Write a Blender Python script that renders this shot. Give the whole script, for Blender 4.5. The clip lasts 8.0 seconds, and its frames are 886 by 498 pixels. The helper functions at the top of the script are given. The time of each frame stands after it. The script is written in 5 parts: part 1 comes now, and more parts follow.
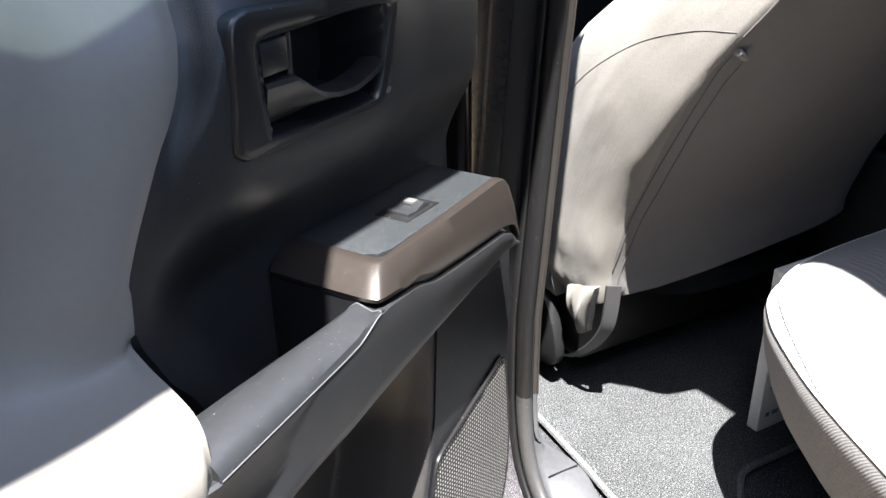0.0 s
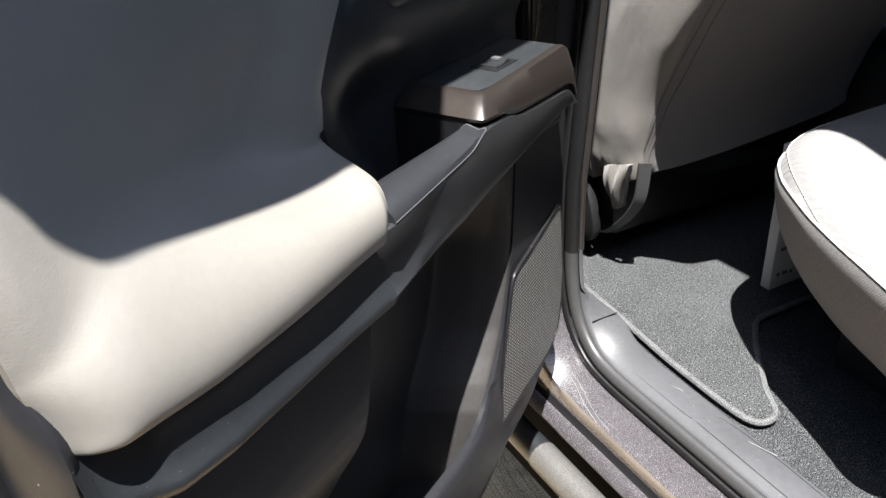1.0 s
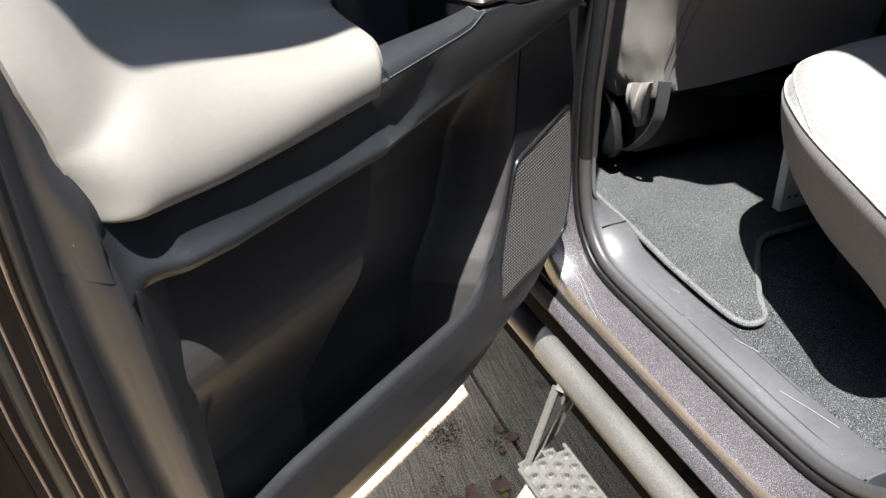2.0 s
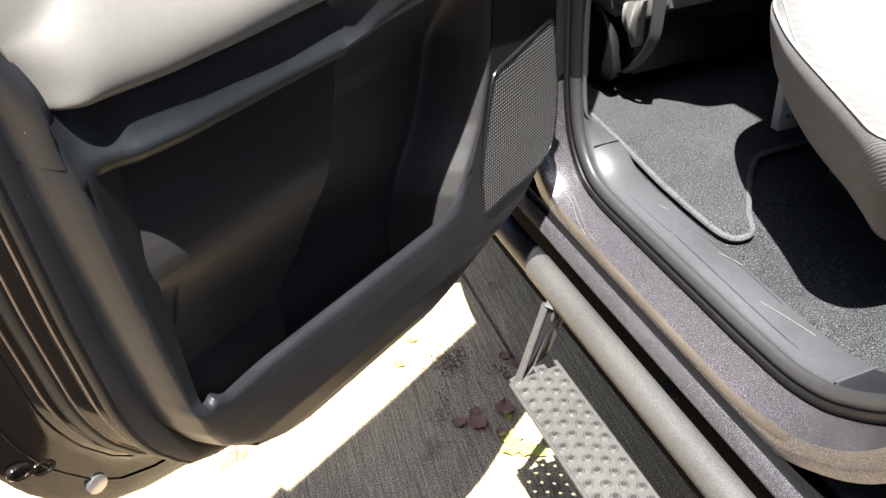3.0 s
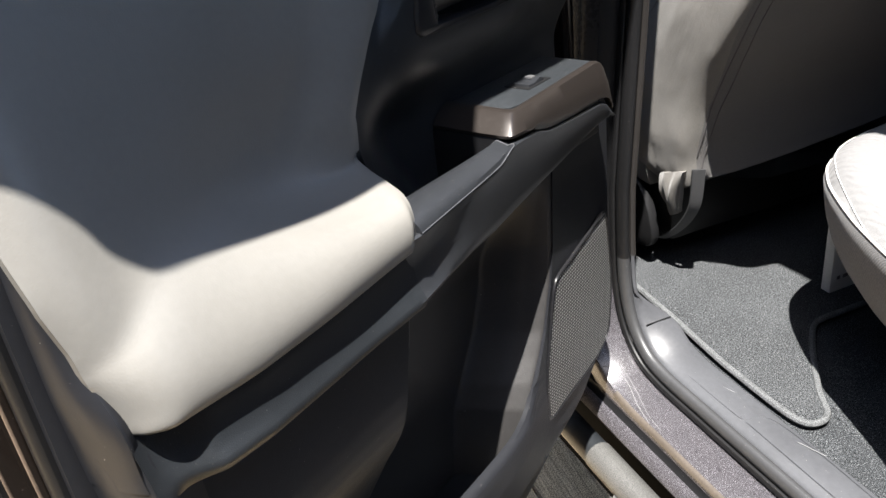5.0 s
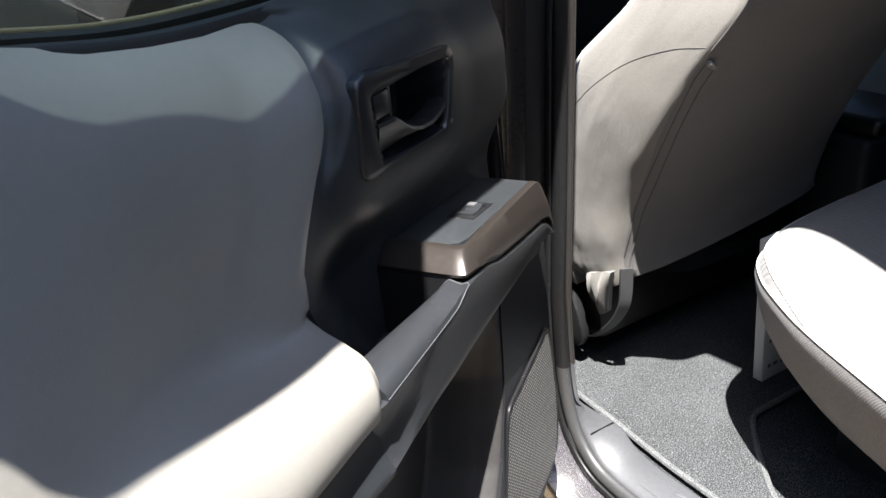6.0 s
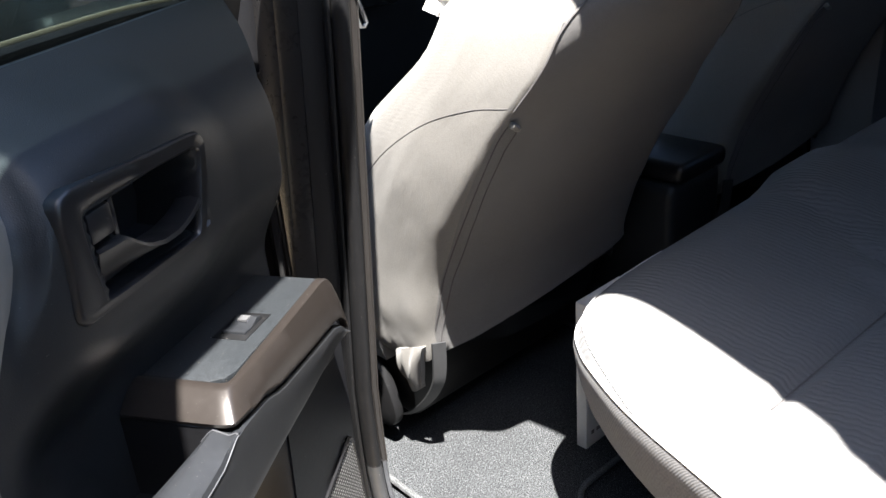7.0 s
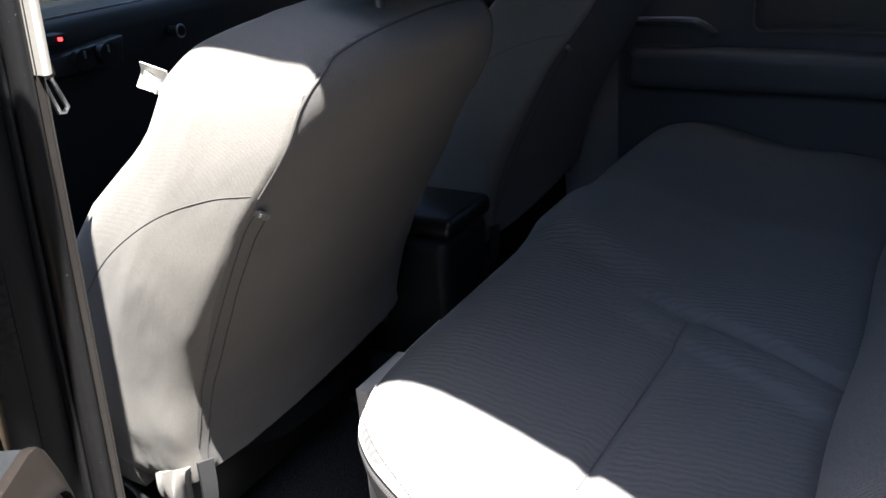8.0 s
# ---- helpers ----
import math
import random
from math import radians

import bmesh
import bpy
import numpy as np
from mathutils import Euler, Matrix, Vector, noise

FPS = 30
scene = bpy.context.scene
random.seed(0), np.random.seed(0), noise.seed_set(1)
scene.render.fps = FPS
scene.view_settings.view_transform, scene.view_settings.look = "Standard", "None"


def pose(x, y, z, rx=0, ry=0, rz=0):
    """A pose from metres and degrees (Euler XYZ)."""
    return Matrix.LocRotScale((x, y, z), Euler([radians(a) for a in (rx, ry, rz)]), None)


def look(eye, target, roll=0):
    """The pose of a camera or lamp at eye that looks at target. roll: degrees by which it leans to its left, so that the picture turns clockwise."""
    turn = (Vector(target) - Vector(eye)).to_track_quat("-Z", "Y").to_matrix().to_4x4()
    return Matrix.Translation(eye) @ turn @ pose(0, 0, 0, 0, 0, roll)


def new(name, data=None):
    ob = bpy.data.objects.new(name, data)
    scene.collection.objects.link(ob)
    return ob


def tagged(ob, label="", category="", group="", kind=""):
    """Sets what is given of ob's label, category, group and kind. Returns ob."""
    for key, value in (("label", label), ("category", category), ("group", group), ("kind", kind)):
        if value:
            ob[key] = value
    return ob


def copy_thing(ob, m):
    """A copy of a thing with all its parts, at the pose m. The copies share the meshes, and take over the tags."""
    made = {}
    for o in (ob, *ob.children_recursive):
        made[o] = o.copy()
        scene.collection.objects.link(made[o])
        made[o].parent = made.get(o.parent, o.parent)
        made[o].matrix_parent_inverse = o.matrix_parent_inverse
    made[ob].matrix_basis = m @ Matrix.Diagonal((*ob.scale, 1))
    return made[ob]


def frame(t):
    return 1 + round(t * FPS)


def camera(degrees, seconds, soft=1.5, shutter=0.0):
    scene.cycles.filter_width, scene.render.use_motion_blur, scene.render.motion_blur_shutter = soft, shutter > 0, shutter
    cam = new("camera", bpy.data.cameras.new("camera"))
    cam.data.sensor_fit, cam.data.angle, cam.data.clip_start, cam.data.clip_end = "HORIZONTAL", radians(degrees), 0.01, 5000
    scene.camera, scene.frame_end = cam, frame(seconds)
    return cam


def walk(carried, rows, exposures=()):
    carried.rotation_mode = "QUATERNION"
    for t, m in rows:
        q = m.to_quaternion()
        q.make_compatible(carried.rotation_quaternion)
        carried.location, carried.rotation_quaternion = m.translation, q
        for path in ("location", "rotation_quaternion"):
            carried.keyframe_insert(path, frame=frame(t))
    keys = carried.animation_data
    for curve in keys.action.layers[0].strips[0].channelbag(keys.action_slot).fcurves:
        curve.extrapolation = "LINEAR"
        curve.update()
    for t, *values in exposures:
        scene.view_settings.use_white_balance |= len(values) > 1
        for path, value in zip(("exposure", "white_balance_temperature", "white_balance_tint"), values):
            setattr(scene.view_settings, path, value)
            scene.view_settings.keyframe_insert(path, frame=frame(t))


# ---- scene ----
cam = camera(53.2, 8.0)
PATH = [
    (0, (-0.543, -0.356, 1.317), (0.308, 1.208, 0.406), -0.9),
    (0.5, (-0.62, -0.423, 1.323), (0.122, 1.163, 0.356), -1.5),
    (1, (-0.707, -0.511, 1.313), (0.099, 1.023, 0.314), -2.4),
    (1.5, (-0.74, -0.588, 1.305), (0.065, 0.919, 0.265), -1.8),
    (2, (-0.706, -0.652, 1.288), (-0.056, 0.901, 0.209), -1.6),
    (2.2, (-0.697, -0.679, 1.267), (-0.09, 0.891, 0.187), -2.1),
    (3.3, (-0.651, -0.718, 1.258), (-0.115, 0.801, 0.071), -4.2),
    (3.5, (-0.655, -0.707, 1.259), (-0.114, 0.814, 0.079), -4.6),
    (4, (-0.664, -0.687, 1.283), (-0.132, 0.875, 0.153), -5.2),
    (4.5, (-0.673, -0.639, 1.313), (-0.113, 0.967, 0.261), -5.9),
    (6, (-0.691, -0.491, 1.377), (0.192, 1.09, 0.527), -6.7),
    (6.5, (-0.662, -0.445, 1.382), (0.416, 1.013, 0.539), -5.6),
    (7, (-0.57, -0.381, 1.382), (0.647, 0.964, 0.54), -4.6),
    (7.5, (-0.475, -0.326, 1.374), (0.882, 0.882, 0.539), -4.2),
    (8, (-0.46, -0.307, 1.387), (1.096, 0.654, 0.578), -4.7),
]
walk(cam, [(t, look(eye, target, roll)) for t, eye, target, roll in PATH],
     [(0.0, 3.58), (0.5, 3.2), (1.0, 2.65), (2.0, 2.65), (3.5, 2.55), (4.5, 2.5), (6.0, 3.0), (6.5, 3.25), (7.0, 3.28), (8.0, 3.25)])

from mathutils.bvhtree import BVHTree

# ---- light ----
SUN = Vector((-0.16, -0.285, 0.94)).normalized()
world = bpy.data.worlds.new("sky")
scene.world = world
world.use_nodes = True
wn = world.node_tree.nodes
sky = wn.new("ShaderNodeTexSky")
sky.sky_type = "NISHITA"
sky.sun_disc = False
sky.sun_elevation = math.asin(SUN.z)
sky.sun_rotation = math.atan2(SUN.x, SUN.y)
wn["Background"].inputs["Strength"].default_value = 0.081
world.node_tree.links.new(sky.outputs["Color"], wn["Background"].inputs["Color"])
sun = new("sun", bpy.data.lights.new("sun", "SUN"))
sun.data.energy, sun.data.angle, sun.data.color = 4.5, radians(0.55), (1.0, 0.965, 0.92)
sun.matrix_world = look(SUN * 20, (0, 0, 0))


# ---- materials ----
def material(name, colour, rough=0.5, metal=0.0, vary=0.15, scale=30.0, bump=0.0, bump_scale=400.0, coat=0.0, dust=0.0,
             spec=0.5, sheen=0.0, bump_kind="noise", stretch=(1, 1, 1), depth=0.001, fine=0.0, dust_size=420.0, dust_cut=0.735, dust_colour=(0.45, 0.42, 0.38)):
    """A surface with colour variation at two scales, uneven gloss and fine relief, in object space metres."""
    m = bpy.data.materials.new(name)
    m.use_nodes = True
    t = m.node_tree
    b = t.nodes["Principled BSDF"]
    link = t.links.new
    co = t.nodes.new("ShaderNodeTexCoord")
    mp = t.nodes.new("ShaderNodeMapping")
    mp.inputs["Scale"].default_value = stretch
    link(co.outputs["Object"], mp.inputs["Vector"])
    big = t.nodes.new("ShaderNodeTexNoise")
    big.inputs["Scale"].default_value, big.inputs["Detail"].default_value = scale * 0.3, 4
    small = t.nodes.new("ShaderNodeTexNoise")
    small.inputs["Scale"].default_value, small.inputs["Detail"].default_value = scale * 6, 3
    link(mp.outputs["Vector"], big.inputs["Vector"])
    link(mp.outputs["Vector"], small.inputs["Vector"])
    mixed = t.nodes.new("ShaderNodeMix")
    mixed.inputs["Factor"].default_value = 0.4
    link(big.outputs["Fac"], mixed.inputs["A"])
    link(small.outputs["Fac"], mixed.inputs["B"])
    ramp = t.nodes.new("ShaderNodeValToRGB")
    lo, hi = 1 - vary, 1 + vary
    ramp.color_ramp.elements[0].position, ramp.color_ramp.elements[1].position = 0.3, 0.7
    ramp.color_ramp.elements[0].color = (*[min(1, c * lo) for c in colour], 1)
    ramp.color_ramp.elements[1].color = (*[min(1, c * hi) for c in colour], 1)
    link(mixed.outputs["Result"], ramp.inputs["Fac"])
    out = ramp.outputs["Color"]
    if dust:
        speck = t.nodes.new("ShaderNodeTexNoise")
        speck.inputs["Scale"].default_value, speck.inputs["Detail"].default_value = dust_size, 2
        link(co.outputs["Object"], speck.inputs["Vector"])
        cut = t.nodes.new("ShaderNodeMapRange")
        cut.inputs["From Min"].default_value, cut.inputs["From Max"].default_value = dust_cut, dust_cut + 0.03
        cut.inputs["To Max"].default_value = dust
        link(speck.outputs["Fac"], cut.inputs["Value"])
        dm = t.nodes.new("ShaderNodeMix")
        dm.data_type = "RGBA"
        link(cut.outputs["Result"], dm.inputs["Factor"])
        link(out, dm.inputs["A"])
        dm.inputs["B"].default_value = (*dust_colour, 1)
        out = dm.outputs["Result"]
    if fine:
        fl = t.nodes.new("ShaderNodeTexNoise")
        fl.inputs["Scale"].default_value, fl.inputs["Detail"].default_value = max(bump_scale, 380) if bump_kind != "weave" else 1400, 1
        link(co.outputs["Object"], fl.inputs["Vector"])
        fr = t.nodes.new("ShaderNodeMapRange")
        fr.inputs["From Min"].default_value, fr.inputs["From Max"].default_value = 0.35, 0.65
        fr.inputs["To Min"].default_value, fr.inputs["To Max"].default_value = 1 - fine, 1 + fine
        link(fl.outputs["Fac"], fr.inputs["Value"])
        mul = t.nodes.new("ShaderNodeVectorMath")
        mul.operation = "SCALE"
        link(out, mul.inputs[0])
        link(fr.outputs["Result"], mul.inputs["Scale"])
        out = mul.outputs["Vector"]
    link(out, b.inputs["Base Color"])
    rr = t.nodes.new("ShaderNodeMapRange")
    rr.inputs["To Min"].default_value, rr.inputs["To Max"].default_value = max(0.02, rough - 0.08), min(1, rough + 0.08)
    link(mixed.outputs["Result"], rr.inputs["Value"])
    link(rr.outputs["Result"], b.inputs["Roughness"])
    b.inputs["Metallic"].default_value = metal
    b.inputs["Specular IOR Level"].default_value = spec
    b.inputs["Coat Weight"].default_value = coat
    b.inputs["Coat Roughness"].default_value = 0.08
    b.inputs["Sheen Weight"].default_value = sheen
    if bump:
        bm = t.nodes.new("ShaderNodeBump")
        bm.inputs["Strength"].default_value, bm.inputs["Distance"].default_value = bump, depth
        if bump_kind == "noise":
            g = t.nodes.new("ShaderNodeTexNoise")
            g.inputs["Scale"].default_value, g.inputs["Detail"].default_value = bump_scale, 2
            link(mp.outputs["Vector"], g.inputs["Vector"])
            link(g.outputs["Fac"], bm.inputs["Height"])
        elif bump_kind == "ribs":
            g = t.nodes.new("ShaderNodeTexWave")
            g.bands_direction = "X"
            g.inputs["Scale"].default_value, g.inputs["Distortion"].default_value = 33, 4.0
            g.inputs["Detail"].default_value, g.inputs["Detail Scale"].default_value = 1, 1.6
            turn = t.nodes.new("ShaderNodeMapping")
            turn.inputs["Rotation"].default_value = (0, 0, radians(-12))
            link(mp.outputs["Vector"], turn.inputs["Vector"])
            link(turn.outputs["Vector"], g.inputs["Vector"])
            g2 = t.nodes.new("ShaderNodeTexNoise")
            g2.inputs["Scale"].default_value = bump_scale
            link(mp.outputs["Vector"], g2.inputs["Vector"])
            ga = t.nodes.new("ShaderNodeMath")
            ga.operation = "MULTIPLY_ADD"
            ga.inputs[1].default_value = 0.5
            link(g2.outputs["Fac"], ga.inputs[0])
            link(g.outputs["Fac"], ga.inputs[2])
            link(ga.outputs[0], bm.inputs["Height"])
        elif bump_kind == "twill":
            g = t.nodes.new("ShaderNodeTexWave")
            g.bands_direction = "DIAGONAL"
            g.inputs["Scale"].default_value, g.inputs["Distortion"].default_value = bump_scale, 0.6
            g.inputs["Detail"].default_value, g.inputs["Detail Scale"].default_value = 1, 2.0
            link(mp.outputs["Vector"], g.inputs["Vector"])
            link(g.outputs["Fac"], bm.inputs["Height"])
        elif bump_kind == "grain":
            g = t.nodes.new("ShaderNodeTexVoronoi")
            g.feature = "DISTANCE_TO_EDGE"
            g.inputs["Scale"].default_value = bump_scale
            link(mp.outputs["Vector"], g.inputs["Vector"])
            link(g.outputs["Distance"], bm.inputs["Height"])
        else:
            waves = []
            for axis in ("X", "Y", "Z"):
                w = t.nodes.new("ShaderNodeTexWave")
                w.bands_direction = axis
                w.inputs["Scale"].default_value, w.inputs["Distortion"].default_value = bump_scale, 1.5
                w.inputs["Detail"].default_value = 1
                link(mp.outputs["Vector"], w.inputs["Vector"])
                waves.append(w.outputs["Fac"])
            a1 = t.nodes.new("ShaderNodeMath")
            a1.operation = "ADD"
            link(waves[0], a1.inputs[0])
            link(waves[1], a1.inputs[1])
            a2 = t.nodes.new("ShaderNodeMath")
            a2.operation = "ADD"
            link(a1.outputs[0], a2.inputs[0])
            link(waves[2], a2.inputs[1])
            link(a2.outputs[0], bm.inputs["Height"])
        link(bm.outputs["Normal"], b.inputs["Normal"])
    return m


BLACK = material("black_grained_plastic", (0.0105, 0.0120, 0.0138), 0.44, bump=0.4, bump_scale=650, bump_kind="grain", depth=0.0004, dust=0.2, dust_size=800.0, spec=0.36)
TRIM_SMOOTH = material("black_satin_trim_plastic", (0.0115, 0.0120, 0.0140), 0.38, bump=0.25, bump_scale=900, bump_kind="grain", depth=0.0003, dust=0.5, dust_size=420.0, dust_cut=0.76, spec=0.24)
POCKET_GRAIN_LIT = material("lightened_leather_grain_plastic", (0.0265, 0.0255, 0.0252), 0.42, bump=0.45, bump_scale=520, bump_kind="grain", depth=0.0004, dust=0.5, dust_size=420.0, dust_cut=0.76, spec=0.36)
REFLECT_TAN = material("tan_edge_reflection", (0.15, 0.112, 0.085), 0.35, metal=0.3, vary=0.3, scale=60)
BLACK_SMOOTH = material("black_satin_plastic", (0.008, 0.008, 0.009), 0.33, bump=0.08, bump_scale=1200, dust=0.35)
CHARCOAL = material("charcoal_satin_plastic", (0.0125, 0.0135, 0.0155), 0.4, bump=0.15, bump_scale=900, bump_kind="grain", depth=0.0003, dust=0.4, dust_size=900.0)
VINYL = material("light_grey_vinyl", (0.133, 0.1275, 0.1155), 0.44, vary=0.06, bump=0.2, bump_scale=420, bump_kind="grain", depth=0.0005)
BROWN = material("bronze_trim_paint", (0.026, 0.0215, 0.0190), 0.34, metal=0.45, vary=0.08, dust=0.3, dust_size=900.0)
FAR_TRIM_LIT = material("lightened_far_door_plastic", (0.095, 0.101, 0.112), 0.45, vary=0.1, bump=0.2, bump_scale=700)
PANEL = material("dark_switch_panel", (0.017, 0.019, 0.021), 0.38, metal=0.0, vary=0.1, bump=0.08, bump_scale=900, fine=0.3, dust=0.5)
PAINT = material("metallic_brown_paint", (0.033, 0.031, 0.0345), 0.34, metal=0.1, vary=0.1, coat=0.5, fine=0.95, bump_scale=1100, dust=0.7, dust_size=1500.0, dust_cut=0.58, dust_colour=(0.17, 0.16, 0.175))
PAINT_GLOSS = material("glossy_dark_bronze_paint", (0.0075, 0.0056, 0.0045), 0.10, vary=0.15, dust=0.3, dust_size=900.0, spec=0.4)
SHADED_PILLAR_PAINT = material("shade_darkened_pillar_paint", (0.0120, 0.0115, 0.0115), 0.28, vary=0.1, coat=0.12, spec=0.2)
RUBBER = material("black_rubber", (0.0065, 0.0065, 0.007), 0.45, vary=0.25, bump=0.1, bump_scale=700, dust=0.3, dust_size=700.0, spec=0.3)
SILL_GREY = material("scuffed_grey_sill_plastic", (0.046, 0.0475, 0.052), 0.47, vary=0.2, bump=0.15, bump_scale=600, dust=0.3)
TRIM_BROWN = material("grey_brown_glossy_trim", (0.019, 0.0172, 0.0162), 0.3, vary=0.15, bump=0.05, bump_scale=700, dust=0.3, dust_size=800.0)
TAN = material("tan_dusty_strip", (0.056, 0.046, 0.037), 0.5, vary=0.25, scale=40, fine=0.1)
FABRIC = material("grey_seat_fabric", (0.148, 0.140, 0.128), 0.85, vary=0.05, bump=0.17, bump_scale=330, bump_kind="weave", depth=0.0005, fine=0.16, sheen=0.25, spec=0.2)
FABRIC_TOP = material("ribbed_seat_fabric", (0.125, 0.124, 0.124), 0.85, vary=0.06, bump=0.7, bump_scale=1300, depth=0.0009, fine=0.14, bump_kind="ribs", sheen=0.1, spec=0.2)
FABRIC_SIDE = material("twill_seat_fabric", (0.118, 0.116, 0.117), 0.85, vary=0.06, bump=0.3, bump_scale=135, bump_kind="twill", depth=0.0009, fine=0.14, sheen=0.1, spec=0.2)
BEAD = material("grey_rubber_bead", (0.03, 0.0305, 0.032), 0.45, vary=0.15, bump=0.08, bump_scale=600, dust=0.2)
SHADED_BACK_FABRIC = material("shade_darkened_back_fabric", (0.118, 0.114, 0.112), 0.85, vary=0.07, bump=0.5, bump_scale=1500, depth=0.0008, fine=0.14, sheen=0.1, spec=0.2)
SCRATCH = material("pale_scratch", (0.13, 0.13, 0.13), 0.6)
THREAD = material("dark_seam_thread", (0.075, 0.07, 0.07), 0.8)
PALE_THREAD = material("pale_piping_thread", (0.55, 0.54, 0.53), 0.8, vary=0.15, scale=200)
CARPET = material("dark_grey_carpet", (0.027, 0.029, 0.031), 0.95, vary=0.3, scale=60, bump=1.0, bump_scale=850, depth=0.0016, spec=0.1, fine=0.95, dust=0.8, dust_size=560.0, dust_cut=0.585, dust_colour=(0.095, 0.099, 0.103))
MAT = material("charcoal_floor_mat", (0.035, 0.037, 0.039), 0.95, vary=0.25, scale=50, bump=1.0, bump_scale=700, depth=0.0016, spec=0.1, fine=0.95, dust=0.8, dust_size=560.0, dust_cut=0.60, dust_colour=(0.090, 0.093, 0.095))
MAT_EDGE = material("overlocked_mat_border", (0.085, 0.088, 0.09), 0.9, vary=0.3, scale=150, bump=0.8, bump_scale=900, depth=0.002, fine=0.5, spec=0.1)
STEP_GREY = material("textured_grey_powder_coat", (0.056, 0.0555, 0.053), 0.5, vary=0.12, bump=0.6, bump_scale=900, depth=0.0008, fine=0.4)
GAP_BLACK = material("matt_black_gap", (0.006, 0.006, 0.006), 0.95, vary=0.3, bump=0.3, bump_scale=300, spec=0.02)
DARK_METAL = material("black_chassis_metal", (0.02, 0.02, 0.02), 0.6, vary=0.3)
TRIM_BEIGE = material("pale_pillar_trim", (0.27, 0.26, 0.24), 0.6, vary=0.05, bump=0.1)
SILVER = material("satin_silver_plastic", (0.42, 0.42, 0.43), 0.3, metal=0.85, vary=0.05)
WHITE = material("white_tag_fabric", (0.7, 0.69, 0.66), 0.8, vary=0.06)
CARTON = material("white_carton", (0.5, 0.49, 0.47), 0.7, vary=0.08)
SHADE_WALL_PAINT = material("grey_shade_wall", (0.11, 0.109, 0.108), 0.9, vary=0.15, scale=6, bump=0.3, bump_scale=60)
DARK_BACKDROP = material("dark_backdrop_wall", (0.024, 0.025, 0.024), 0.9, vary=0.3, scale=6, bump=0.3, bump_scale=60)
PAPER = material("pale_paper", (0.55, 0.58, 0.56), 0.7, vary=0.05)
INK = material("grey_print", (0.12, 0.11, 0.11), 0.7)
HEADLINER = material("grey_headliner", (0.3, 0.29, 0.28), 0.95, vary=0.05, bump=0.2)
LEAF = material("dry_brown_leaf", (0.26, 0.135, 0.085), 0.6, vary=0.35, scale=60)
LITTER = material("dry_plant_bits", (0.075, 0.042, 0.026), 0.8, vary=0.5, scale=120)
PETAL = material("yellow_green_petal", (0.42, 0.42, 0.09), 0.55, vary=0.25, scale=60)


def concrete_material():
    m = material("broomed_concrete", (0.365, 0.282, 0.180), 0.9, vary=0.22, scale=14, fine=0.75, bump_scale=420, spec=0.25)
    t = m.node_tree
    b = t.nodes["Principled BSDF"]
    link = t.links.new
    co = t.nodes.new("ShaderNodeTexCoord")
    mp = t.nodes.new("ShaderNodeMapping")
    mp.inputs["Scale"].default_value = (240, 9.0, 1)
    mp.inputs["Rotation"].default_value = (0, 0, radians(-14))
    link(co.outputs["Object"], mp.inputs["Vector"])
    g = t.nodes.new("ShaderNodeTexNoise")
    g.inputs["Scale"].default_value, g.inputs["Detail"].default_value = 1.0, 5
    link(mp.outputs["Vector"], g.inputs["Vector"])
    bump = t.nodes.new("ShaderNodeBump")
    bump.inputs["Strength"].default_value, bump.inputs["Distance"].default_value = 0.9, 0.004
    link(g.outputs["Fac"], bump.inputs["Height"])
    link(bump.outputs["Normal"], b.inputs["Normal"])
    old = b.inputs["Base Color"].links[0].from_socket
    streak = t.nodes.new("ShaderNodeMapRange")
    streak.inputs["From Min"].default_value, streak.inputs["From Max"].default_value = 0.3, 0.7
    streak.inputs["To Min"].default_value, streak.inputs["To Max"].default_value = 0.60, 1.32
    link(g.outputs["Fac"], streak.inputs["Value"])
    stain = t.nodes.new("ShaderNodeTexNoise")
    stain.inputs["Scale"].default_value, stain.inputs["Detail"].default_value = 11, 5
    link(co.outputs["Object"], stain.inputs["Vector"])
    sm = t.nodes.new("ShaderNodeMapRange")
    sm.inputs["From Min"].default_value, sm.inputs["From Max"].default_value = 0.6, 0.72
    sm.inputs["To Min"].default_value, sm.inputs["To Max"].default_value = 1.0, 0.5
    link(stain.outputs["Fac"], sm.inputs["Value"])
    pr = t.nodes.new("ShaderNodeMath")
    pr.operation = "MULTIPLY"
    link(streak.outputs["Result"], pr.inputs[0])
    link(sm.outputs["Result"], pr.inputs[1])
    mul = t.nodes.new("ShaderNodeVectorMath")
    mul.operation = "SCALE"
    link(old, mul.inputs[0])
    link(pr.outputs[0], mul.inputs["Scale"])
    link(mul.outputs["Vector"], b.inputs["Base Color"])
    return m


